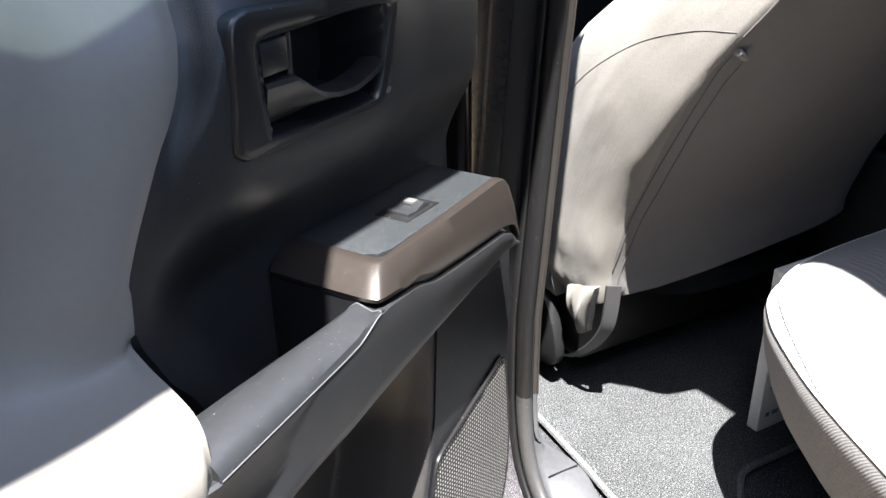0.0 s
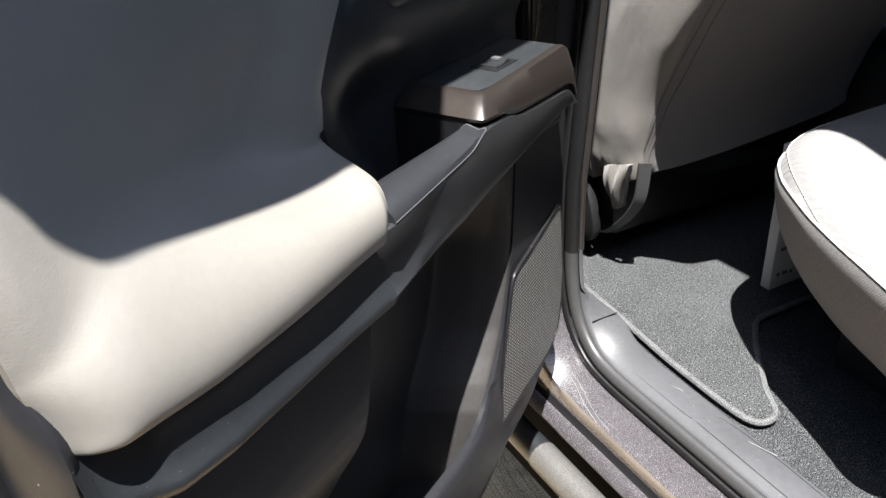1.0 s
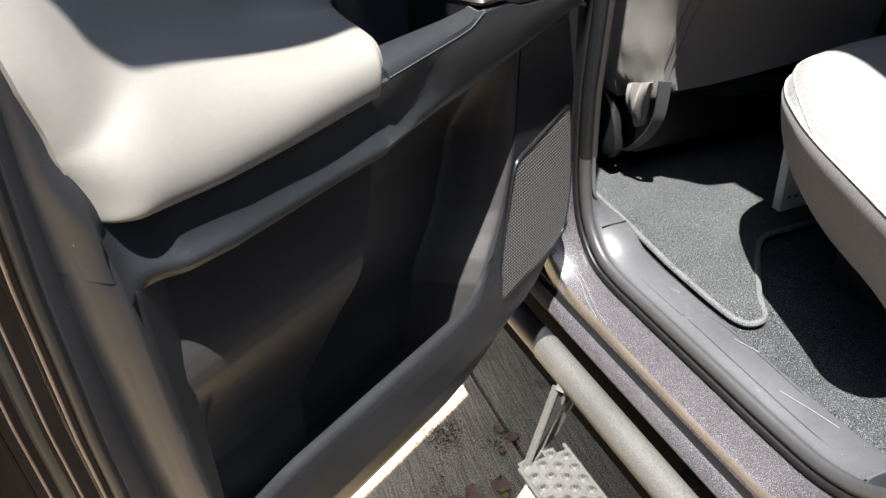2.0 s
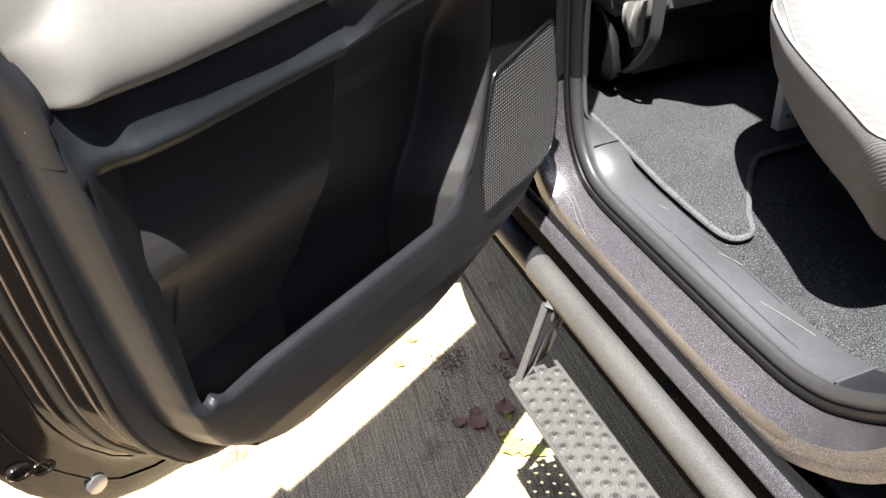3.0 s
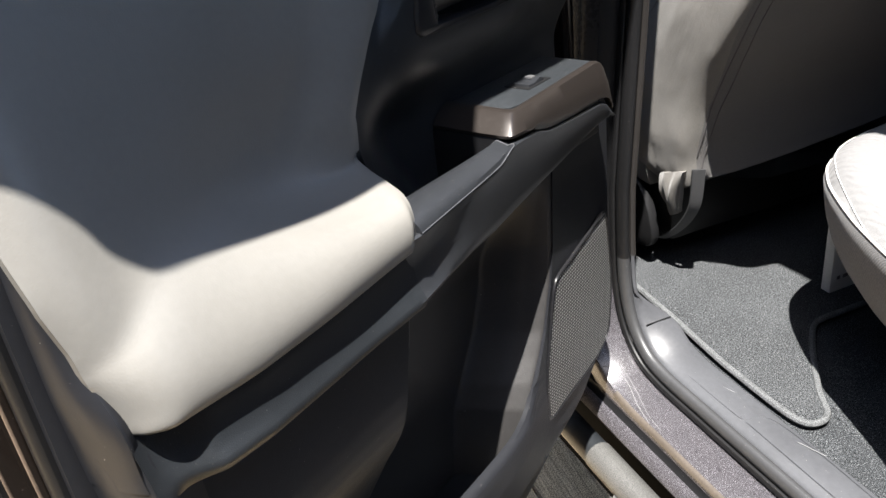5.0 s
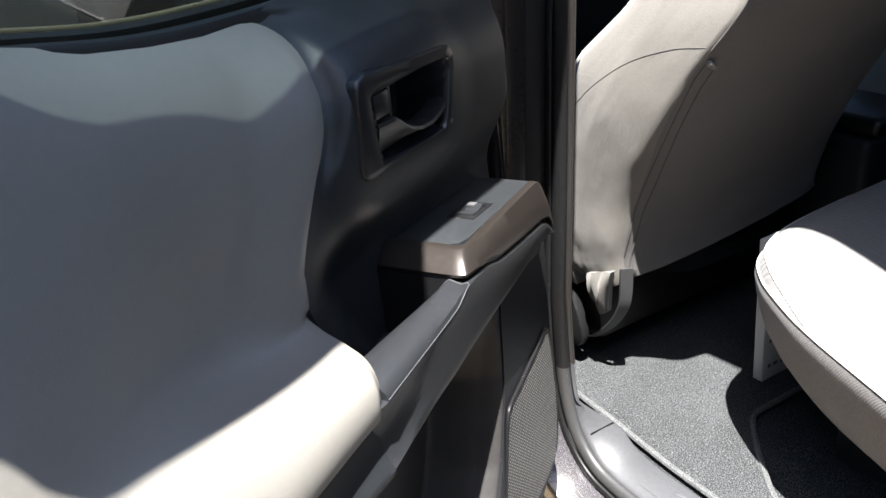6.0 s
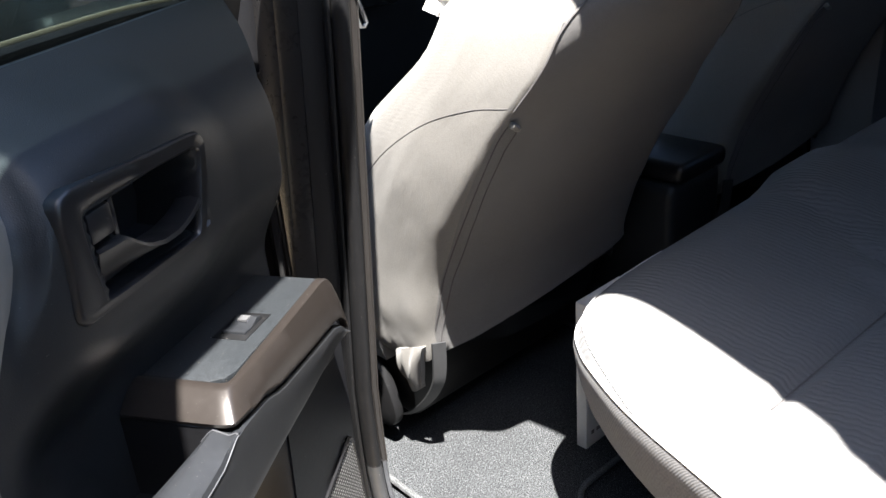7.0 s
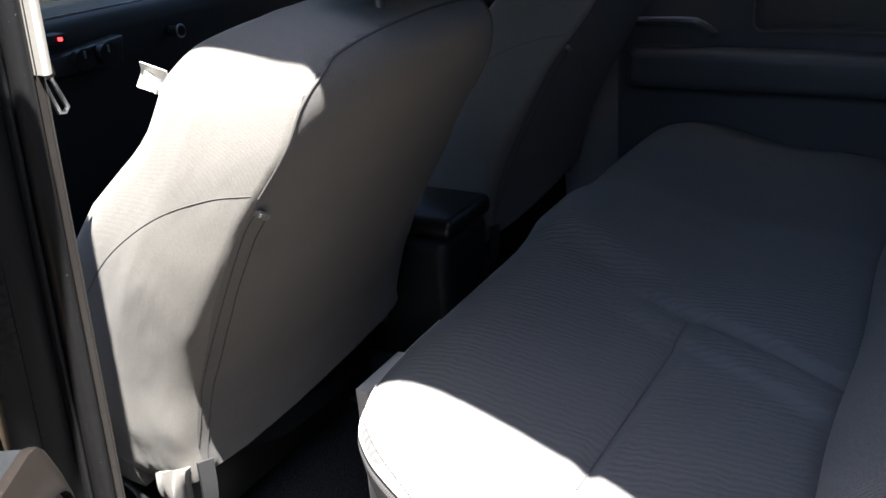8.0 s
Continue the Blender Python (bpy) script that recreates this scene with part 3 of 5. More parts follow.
cab_part("roof", sheet(roof_at, 16, 80, (0, 0, 0.02)), HEADLINER, "grey headliner under the roof")
cab_part("roof_rail", skin([[Vector((x + RAIL(y), y, z)) for x, z in ((0.075, 1.60), (0.122, 1.585), (0.15, 1.63), (0.14, 1.70), (0.06, 1.69))] for y in np.linspace(-0.8, 1.2, 81)]), HEADLINER)
cab_part("roof_rail", skin([[Vector((1.38 - x - RAIL(y), y, z)) for x, z in ((0.075, 1.60), (0.122, 1.585), (0.15, 1.63), (0.14, 1.70), (0.06, 1.69))] for y in np.linspace(-0.8, 1.2, 81)]), HEADLINER)
cab_part("side_wall", block(1.42, 1.50, -0.78, 1.55, 0.45, 1.21, 0.01), PAINT_GLOSS)
cab_part("side_glass", lean_block(1.43, 1.436, -0.75, 1.2, 1.2, 1.62, -0.13, 0), DARK_GLASS)
cab_part("side_pillar", lean_block(1.40, 1.46, 0.34, 0.48, 0.5, 1.66, -0.09), HEADLINER)
cab_part("side_pillar", lean_block(1.40, 1.46, -0.78, -0.5, 0.5, 1.66, -0.09), HEADLINER)
cab_part("back_wall", block(-0.06, 1.45, -0.80, -0.72, 0.45, 1.22, 0.01), HEADLINER)
cab_part("rear_glass", block(0.06, 1.33, -0.775, -0.77, 1.2, 1.66, 0), DARK_GLASS)
cab_part("rear_body", block(-0.135, 1.52, -2.5, -0.795, 0.42, 1.24, 0.03), PAINT_GLOSS, "dark bronze painted body behind the cab")
cab_part("front_body", block(-0.135, 1.52, 1.56, 3.05, 0.42, 1.13, 0.05), PAINT_GLOSS, "dark bronze painted bonnet and wing")
cab_part("firewall", block(-0.08, 1.45, 1.38, 1.45, 0.45, 1.08, 0.01), DARK_METAL)
shield = block(0.05, 1.33, -0.003, 0.003, 0.0, 0.66, 0)
bmesh.ops.transform(shield, matrix=pose(0, 1.45, 1.07, 27, 0, 0), verts=shield.verts[:])
cab_part("windshield", shield, CLEAR)
for ob in (o for o in cab.children if o.name.split(".")[0] in ("side_glass", "rear_glass", "windshield")):
    ob["label"] = "tinted cab glass" if "wind" not in ob.name else "clear windshield"

# ---- open rear door: a along it from the hinge, w towards the cabin, z up ----
door = thing("rear_door", pose(-0.14, 0.27, 0, 0, 0, 211), "open rear truck door with black trim and light grey armrest", "truck door")
HEM_A = curve1([(0.545, 0.53), (0.552, 0.565), (0.565, 0.605), (0.585, 0.64), (0.61, 0.665), (0.645, 0.684), (0.69, 0.696), (0.80, 0.707), (0.95, 0.716), (1.3, 0.72)])
REAR_A = curve1([(0.545, 0.505), (0.552, 0.538), (0.56, 0.566), (0.575, 0.598), (0.59, 0.620), (0.61, 0.642), (0.63, 0.661), (0.66, 0.6755), (0.70, 0.6840), (0.76, 0.6925), (0.83, 0.7005), (0.90, 0.708), (0.96, 0.7125), (1.03, 0.717), (1.3, 0.72)])
FRONT_A = curve1([(0.545, 0.50), (0.55, 0.44), (0.556, 0.35), (0.566, 0.25), (0.580, 0.165), (0.60, 0.085), (0.622, 0.035), (0.65, 0.0), (0.70, -0.015), (0.955, -0.012), (0.985, 0.035), (1.3, 0.05)])
POCKET_F = curve1([(0.60, 0.262), (0.66, 0.2515), (0.69, 0.2455), (0.716, 0.231), (0.74, 0.213), (0.766, 0.196), (0.79, 0.186), (0.82, 0.174), (0.86, 0.165), (1.04, 0.150)])
FACE = curve1([(0.545, 0.006), (0.55, 0.017), (0.56, 0.029), (0.58, 0.040), (0.61, 0.0465), (0.65, 0.0475), (0.672, 0.0465), (0.681, 0.0450), (0.687, 0.0415), (0.70, 0.0395)])
CREASE_A = curve1([(0.56, 0.53), (0.60, 0.612), (0.63, 0.646), (0.66, 0.664), (0.69, 0.674), (0.704, 0.677), (0.80, 0.688), (0.945, 0.698), (1.04, 0.703)])
CREASE_W = curve1([(0.545, 0.012), (0.58, 0.040), (0.62, 0.047), (0.69, 0.0525), (0.80, 0.053), (0.945, 0.050), (1.009, 0.035), (1.04, 0.03)])
LIP_Z = curve1([(0.0, 0.725), (0.231, 0.716), (0.240, 0.704), (0.250, 0.6955), (0.262, 0.6895), (0.280, 0.6858), (0.30, 0.685), (0.55, 0.685), (0.630, 0.6855), (0.643, 0.6945), (0.650, 0.6905), (0.662, 0.6955), (0.677, 0.704), (0.72, 0.71)])
BODY_FRONT = curve1([(0.68, 0.490), (0.70, 0.481), (0.73, 0.464), (0.79, 0.456), (0.842, 0.443), (0.87, 0.431), (0.90, 0.414), (0.95, 0.392)])
BODY = curve1([(0.68, -0.026), (0.70, -0.022), (0.73, -0.012), (0.76, 0.002), (0.785, 0.014), (0.805, 0.0245), (0.82, 0.031), (0.832, 0.0345), (0.845, 0.0355), (0.86, 0.0340), (0.88, 0.0300), (0.91, 0.0235), (0.95, 0.016), (1.04, 0.010)])


def speaker_depth(a):
    return 0.0095 + 0.085 * max(-0.02, a)


def border_depth(a, z):
    """Front surface of the lower trim: speaker board, bottom band, rear border and the facet that leads into the pocket."""
    ra, ac, wc = REAR_A(z), CREASE_A(z), CREASE_W(z)
    bottom = smooth(0.545, 0.60, z)
    board = lerp(0.004, speaker_depth(a), bottom)
    w = lerp(board, FACE(z), smooth(0.16, 0.34, a))
    w = lerp(w, wc, smooth(0.56, 0.68, a))
    if z > 0.69 and a > 0.60:
        w = lerp(w, wc - 0.56 * (ac - a), smooth(-0.004, 0.008, z - LIP_Z(a)))
    if a > ac:
        k = min(1.0, (a - ac) / max(0.004, ra - ac))
        w = wc * (1 - k ** 1.35) + 0.001 * k
    lip = LIP_Z(a) - z
    if 0.225 < a < 0.656:
        w -= 0.0035 * (1 - smooth(0.0, 0.0045, abs(lip)))
    front = smooth(0.0, 0.014, a - FRONT_A(z))
    rear = smooth(0.0, 0.006, ra - a)
    return w * front * rear - 0.008 * (1 - front * rear)


def shell_depth(a, z):
    """Back of the map pocket: front wall, deep back, and the armrest body that bulges out of it."""
    back = lerp(-0.045, 0.012, smooth(0.84, 0.98, z))
    w = lerp(back, max(back, BODY(z)), smooth(-0.010, 0.010, a - BODY_FRONT(z)))
    w = lerp(w, 0.0305, smooth(0.632, 0.655, a) * (1 - smooth(0.80, 0.83, z)))
    t = a - POCKET_F(z)
    w = lerp(speaker_depth(a - t) - 0.002, w, 0.25 * smooth(0.0, 0.016, t) + 0.75 * smooth(0.008, 0.044, t))
    return lerp(w, -0.055, smooth(0.952, 0.966, z) * (1 - smooth(0.425, 0.445, a)))


FRONT_U = (0.0, 0.16, 0.20, 0.66, 0.72, 0.84, 0.90, 1.0)
FRONT_V = 46


def front_point(i, j, nu, nv):
    """Grid of the front surface, its lines following the mouth of the pocket."""
    u, z = i / nu, lerp(0.545, 0.69, min(1.0, j / FRONT_V))
    for _ in range(6):
        f, r = FRONT_A(z), REAR_A(z)
        ac = CREASE_A(z)
        high = [f, max(f + 0.004, POCKET_F(z)), max(f + 0.012, POCKET_F(z) + 0.02), 0.620, 0.6555, ac - 0.003, ac + 0.004, r]
        low = [lerp(f, r, k) for k in (0, 0.25, 0.31, 0.80, 0.85, 0.92, 0.95, 1.0)]
        k = smooth(0.56, 0.62, z)
        a = float(np.interp(u, FRONT_U, [lerp(p, q, k) for p, q in zip(low, high)]))
        lip = LIP_Z(a)
        z = lerp(0.545, lip, (j / FRONT_V) ** 0.8) if j <= FRONT_V else lerp(lip, 1.012, (j - FRONT_V) / (nv - FRONT_V))
    w = border_depth(a, z)
    if z > 0.60 and abs(a - CREASE_A(z)) < 0.024:
        soft = 1 - smooth(0.012, 0.024, abs(a - CREASE_A(z)))
        end = REAR_A(z)
        w = lerp(w, sum(border_depth(min(end - 0.0005, a + k), z) for k in (-0.010, -0.006, -0.003, 0.0, 0.003, 0.006, 0.010)) / 7, soft * smooth(0.0, 0.005, end - a))
    return Vector((a, w, z))


def front_mesh(nu=150, nv=130):
    bm = bmesh.new()
    V = [[bm.verts.new(front_point(i, j, nu, nv)) for j in range(nv + 1)] for i in range(nu + 1)]
    left, right = round(FRONT_U[1] * nu), round(FRONT_U[4] * nu)
    for i in range(nu):
        for j in range(nv):
            if not (left <= i < right and j >= FRONT_V):
                bm.faces.new((V[i][j], V[i + 1][j], V[i + 1][j + 1], V[i][j + 1]))
    bmesh.ops.delete(bm, geom=[v for v in bm.verts if not v.link_faces], context="VERTS")
    edge = [e for e in bm.edges if len(e.link_faces) == 1]
    rim = bmesh.ops.extrude_edge_only(bm, edges=edge)["geom"]
    for v in (g for g in rim if isinstance(g, bmesh.types.BMVert)):
        v.co.y -= 0.005
    return bm


part("lower_trim_panel", front_mesh(), TRIM_SMOOTH, door, "black satin lower door trim with speaker board")


def shell_at(u, v):
    z = lerp(0.598, 1.012, v)
    a = float(np.interp(u, (0, 0.28, 0.48, 0.60, 0.86, 1.0), (POCKET_F(z), POCKET_F(z) + 0.046, BODY_FRONT(max(0.68, z)) - 0.014, BODY_FRONT(max(0.68, z)) + 0.014, min(0.628, CREASE_A(z) - 0.044), min(0.664, CREASE_A(z) - 0.016))))
    return a, min(shell_depth(a, z), lerp(0.018, 0.1, smooth(0.66, 0.70, z))), z


# Pocket plastic lightened to stand in for light bounced into it.
part("map_pocket", sheet(shell_at, 120, 130, (0, -0.004, 0)), POCKET_GRAIN_LIT, door, "black grained map pocket with bulging armrest body, lightened for bounced light")
part("pocket_bottom", block(0.22, 0.60, -0.048, 0.034, 0.598, 0.604, 0.001), BLACK, door, "black floor of the map pocket")

# face of the armrest body under the pad, rolling under to a soft ridge that runs out at the rear
RIDGE_W = curve1([(0.43, 0.0625), (0.50, 0.0615), (0.55, 0.0625), (0.613, 0.0635), (0.645, 0.0605), (0.661, 0.0582), (0.680, 0.0540), (0.700, 0.0495)])


def body_face(a):
    """Section of the face: set back under the pad, sweeping out to the ridge, melting into the rear crease."""
    w = RIDGE_W(a)
    pad_w = 0.0625 + 0.004 * smooth(0.44, 0.56, a) - 0.008 * smooth(0.60, 0.69, a) - 0.016 * smooth(0.675, 0.702, a)
    t = min(w - 0.001, pad_w - 0.0105)
    low = 0.9445 + 0.002 * smooth(0.5, 0.43, a)
    sec = ((t - 0.03, 1.014), (t - 0.004, 1.012), (t, 1.004), (t, 0.991), (lerp(t, w, 0.05), 0.983), (lerp(t, w, 0.16), 0.976), (lerp(t, w, 0.34), 0.970), (lerp(t, w, 0.58), 0.965), (lerp(t, w, 0.84), 0.961), (w, 0.9575), (w - 0.0008, 0.9540), (w - 0.0040, 0.9490), (w - 0.0110, low), (w - 0.022, low - 0.0005), (w - 0.045, low + 0.002))
    k = smooth(0.650, 0.6985, a)
    ring = []
    for y, z in sec:
        b = a + (CREASE_A(z) - 0.698) * k
        ring.append(Vector((b, lerp(y, CREASE_W(z) - 0.56 * max(0.0, CREASE_A(z) - b) - 0.0008, k), z)))
    return ring


# Same plastic as the pocket, in darker black for the pad's shade.
part("armrest_body_face", skin([body_face(a) for a in np.linspace(0.4365, 0.6985, 90)]), BLACK, door, "black grained face under the armrest pad")

# upper black trim beside the insert
INSERT_OUTLINE = spline([(0.94, 0.345), (1.00, 0.375), (1.021, 0.390), (1.041, 0.400), (1.058, 0.4075), (1.075, 0.4092), (1.091, 0.4065), (1.108, 0.3985), (1.128, 0.3865), (1.153, 0.3705), (1.167, 0.3595), (1.182, 0.3512), (1.196, 0.3460), (1.208, 0.3415), (1.2205, 0.3370), (1.233, 0.3330), (1.245, 0.3315), (1.256, 0.3360), (1.263, 0.346), (1.268, 0.366), (1.272, 0.40)], 4)
EDGE_A = curve1([(p.x, p.y) for p in INSERT_OUTLINE])
UP_FRONT = curve1([(0.94, 0.015), (1.01, 0.024), (1.083, 0.029), (1.15, 0.030), (1.18, 0.029), (1.211, 0.026), (1.235, 0.004), (1.25, -0.010), (1.262, -0.020), (1.274, -0.028)])


INSERT_EDGE = curve1([(0.94, -0.011), (1.06, -0.011), (1.12, -0.013), (1.19, -0.014), (1.205, -0.0175), (1.22, -0.026), (1.235, -0.036), (1.25, -0.050), (1.268, -0.070)])


def upper_depth(a, z):
    w = lerp(-0.036, -0.004, smooth(1.045, 1.135, z))
    w -= 0.062 * (max(0.0, z - 1.165) / 0.105) ** 2
    edge = a - EDGE_A(z)
    bowl = smooth(0.24, 0.31, a) * (1 - smooth(1.04, 1.10, z)) * (1 - smooth(-0.05, -0.01, edge))
    w -= 0.009 * bowl
    w = lerp(w, INSERT_EDGE(z) - 0.002, smooth(-0.075, -0.002, edge))
    ring = math.hypot(max(0.0, abs(a - 0.248) - 0.050), max(0.0, abs(z - 1.170) - 0.008))
    w = lerp(0.0, w, smooth(0.020, 0.085, ring))
    well = max(abs(a - 0.240 - 0.10 * (z - 1.17)) / 0.060, abs(z - 1.169) / 0.029)
    w = lerp(-0.060, w, smooth(0.86, 1.02, well))
    w = lerp(w, INSERT_EDGE(z) - 0.002, smooth(-0.016, -0.003, edge)) - 0.007 * smooth(-0.001, 0.005, edge)
    return w - 0.012 * (1 - smooth(0.0, 0.012, a - UP_FRONT(z)))


def upper_at(u, v):
    z = lerp(0.94, 1.274, v)
    a = lerp(UP_FRONT(z), EDGE_A(z) + 0.012, u)
    return a, upper_depth(a, z), z


part("upper_trim_panel", sheet(upper_at, 90, 90, (0, -0.005, 0)), BLACK, door, "black grained upper door trim")

# light grey vinyl insert that sweeps out into the armrest pad
PROFILE = spline([(-0.070, 1.268), (-0.054, 1.25), (-0.036, 1.215), (-0.028, 1.165), (-0.030, 1.12), (-0.029, 1.088), (-0.020, 1.066), (0.0, 1.054), (0.025, 1.048),
                  (0.046, 1.043), (0.058, 1.034), (0.0625, 1.020), (0.060, 1.006), (0.052, 1.0005), (0.036, 1.001), (0.015, 1.004)], 5)


GOAL = curve1([(1.00, 0.036), (1.03, 0.0360), (1.06, 0.034), (1.10, 0.027), (1.15, 0.008), (1.20, -0.018), (1.26, -0.046)])
PAD_END = curve1([(1.00, 0.700), (1.03, 0.703), (1.045, 0.706), (1.065, 0.708), (1.094, 0.714), (1.14, 0.718), (1.3, 0.7195)])
BELT_Z = curve1([(0.0, 1.266), (0.34, 1.270), (0.40, 1.271), (0.45, 1.276), (0.50, 1.284), (0.566, 1.301), (0.72, 1.339)])
PAD_START = curve1([(4.0, 0.0), (5.0, 0.4055), (6.0, 0.4085), (7.0, 0.4125), (8.0, 0.418), (9.0, 0.424), (10.0, 0.430), (11.0, 0.4345), (16.0, 0.4345)])


def insert_at(u, v):
    i = round(v * (len(PROFILE) - 1))
    c = i / 5
    w, z = PROFILE[i]
    a0 = EDGE_A(z) if c < 5 else PAD_START(c)
    a1 = PAD_END(z)
    a = lerp(a0, a1, u)
    # the wall starts level with the black trim, and comes forward again towards the latch; the pad narrows
    if c < 7:
        w = lerp(max(w, INSERT_EDGE(z)), w, smooth(0.0, 0.08, a - a0))
    rise = smooth(0.50, 0.715, a)
    wall = 1 - smooth(8.5, 10.5, c)
    w = lerp(w, max(w, GOAL(z)), rise * wall)
    z += 0.032 * smooth(0.44, 0.66, a) * (1 - smooth(0.64, 0.70, a)) * smooth(4.0, 6.0, c) * (1 - smooth(8.0, 10.5, c))
    z += (BELT_Z(a) - 1.268) * smooth(1.10, 1.268, z)
    w += (0.004 * smooth(0.44, 0.56, a) - 0.008 * smooth(0.60, 0.69, a) - 0.016 * smooth(0.675, 0.702, a)) * smooth(8.5, 10.0, c)
    w = lerp(w, min(w, GOAL(z) - 0.012), smooth(a1 - 0.012, a1, a) ** 2)
    w -= 0.005 * (1 - smooth(0.0, 0.010, a - a0)) * (1 if c > 6 else 0.4)
    return a, w, z


def relaxed(fn, nu, nv, rounds, where):
    """The grid of fn(u, v), evened out where the weight is above nothing."""
    G = np.array([[fn(i / nu, j / nv) for j in range(nv + 1)] for i in range(nu + 1)])
    W = np.array([[where(*G[i, j]) if 0 < i < nu and 0 < j < nv else 0.0 for j in range(nv + 1)] for i in range(nu + 1)])[..., None]
    for _ in range(rounds):
        M = G.copy()
        M[1:-1, 1:-1] = (G[2:, 1:-1] + G[:-2, 1:-1] + G[1:-1, 2:] + G[1:-1, :-2]) / 4
        G = G + 0.9 * W * (M - G)
    return lambda u, v: tuple(G[round(u * nu), round(v * nv)])


insert_at = relaxed(insert_at, 90, len(PROFILE) - 1, 40, lambda a, w, z: smooth(0.50, 0.60, a) * smooth(1.0, 1.02, z))


def border_at(u, v):
    z = lerp(0.958, 1.262, v)
    ac, ra = CREASE_A(min(z, 1.03)), REAR_A(z)
    w0 = max(-0.004, lerp(CREASE_W(z), GOAL(z) - 0.018, smooth(1.010, 1.06, z))) + lerp(-0.009, 0.0020, smooth(0.958, 1.010, z))
    a = lerp(ac - 0.006, ra, u)
    k = max(0.0, (a - ac) / (ra - ac))
    return a, w0 * (1 - k ** 1.35) + 0.001 * k - 0.56 * max(0.0, ac - a) - 0.008 * (1 - smooth(0.0, 0.006, ra - a)), z


part("rear_border", sheet(border_at, 12, 40, (0, -0.004, 0)), TRIM_SMOOTH, door, "black border behind the armrest pad")
pad = part("armrest_insert", sheet(insert_at, 90, len(PROFILE) - 1, (0, -0.006, -0.002)), VINYL, door, "light grey padded vinyl insert and armrest")

# armrest: skirt, grip, switch block with bronze trim
def rings_along(stations, section):
    return skin([[Vector((a, w, z)) for w, z in section(a)] for a in stations])


ARM_OUT = curve1([(0.03, 0.036), (0.05, 0.040), (0.10, 0.043), (0.22, 0.049), (0.27, 0.0515), (0.434, 0.0635), (0.45, 0.0610)])
SKIRT_TOP = curve1([(0.03, 0.965), (0.05, 0.978), (0.06, 0.989), (0.078, 0.9970), (0.15, 1.0060), (0.20, 1.0130), (0.225, 1.0225), (0.262, 1.0265), (0.277, 1.0262), (0.288, 1.0225), (0.300, 1.0185), (0.32, 1.0175), (0.62, 1.0175)])
SKIRT_LOW = curve1([(0.03, 0.972), (0.05, 0.968), (0.09, 0.966), (0.15, 0.961), (0.23, 0.956), (0.305, 0.951), (0.37, 0.952), (0.434, 0.9470), (0.45, 0.9465)])


def skirt_section(a):
    out, top, bot = ARM_OUT(a), SKIRT_TOP(a), SKIRT_LOW(a)
    bot = min(bot, top - 0.004)
    full = smooth(0.32, 0.43, a)
    hollow = 0.0105 * smooth(0.345, 0.436, a)
    inner = lerp(-0.03, lerp(0.025, 0.020, smooth(0.270, 0.42, a)), smooth(0.262, 0.271, a))
    return [(inner, top - 0.006), (out - 0.008, top - 0.001), (out - 0.002, top), (out, top - 0.0015), (out + 0.0005 - hollow, lerp(top, bot, 0.3)), (out - hollow - lerp(0.002, 0.0004, full), lerp(top, bot, 0.52)), (out - 0.62 * hollow - lerp(0.003, 0.0008, full), lerp(top, bot, 0.74)), (out - lerp(0.0045, 0.0015, full), lerp(top, bot, 0.84)), (out - lerp(0.008, 0.0045, full), bot + lerp(0.003, 0.0055, full)), (out - 0.014, bot), (min(inner, out - 0.02), bot - 0.010)]


part("armrest_skirt", rings_along([0.034, 0.038, 0.044, 0.05, 0.056, 0.062, 0.07, 0.08, 0.10, 0.13, 0.16, 0.19, 0.205, 0.22, 0.23, 0.25, 0.262, 0.27, 0.277, 0.284, 0.291, 0.298, 0.306, 0.32, 0.35, 0.39, 0.42, 0.434, 0.440, 0.445], skirt_section), CHARCOAL, door, "charcoal plastic armrest skirt")


def grip_section(a):
    out, low = ARM_OUT(a), SKIRT_TOP(a) + 0.0008
    inn = lerp(0.019, 0.014, smooth(0.270, 0.42, a))
    top = 1.0285 + 0.0015 * smooth(0.3, 0.43, a)
    edge = max(low, min(top - 0.004, low + 0.003))
    return [(inn + 0.002, 0.998), (inn, 1.010), (inn + 0.003, 1.0175), (inn + 0.010, top - 0.003), (lerp(inn, out, 0.42), top), (out - 0.016, top - 0.0005), (out - 0.007, top - 0.003), (out - 0.0015, edge + 0.001), (out - 0.0002, low), (out - 0.006, low - 0.004), (inn + 0.01, 0.992)]


part("pull_grip", rings_along([0.2695, 0.274, 0.279, 0.285, 0.292, 0.30, 0.31, 0.325, 0.35, 0.38, 0.41, 0.43, 0.4345], grip_section), CHARCOAL, door, "charcoal soft pull grip")
seam = [(a, ARM_OUT(a) + 0.0002, SKIRT_TOP(a) + 0.0004) for a in np.linspace(0.274, 0.434, 30)]
part("grip_seam", tube(seam, 0.0005, 5), SILL_GREY, door, "thin pale joint line under the grip")

part("grip_seam", tube([(0.2742, w, z + 0.0002) for w, z in grip_section(0.2742)[2:9]], 0.0006, 5), SILL_GREY, door)


def top_z(a):
    return 1.0395 + 0.052 * (a - 0.07)


def tilted(bm):
    for v in bm.verts:
        v.co.z += 0.052 * (v.co.x - 0.07)
    return bm


part("switch_block", tilted(block(0.060, 0.264, -0.046, 0.030, 0.955, 1.030, 0.003)), BLACK_SMOOTH, door)
plate_top = tilted(prism([(0.066, -0.036), (0.066, 0.0255), (0.228, 0.0305), (0.239, 0.0275), (0.2455, 0.018), (0.2455, -0.036)], 1.029, 1.0385, 0.0012, 2, "z"))
part("switch_panel", plate_top, PANEL, door, "black window switch panel")


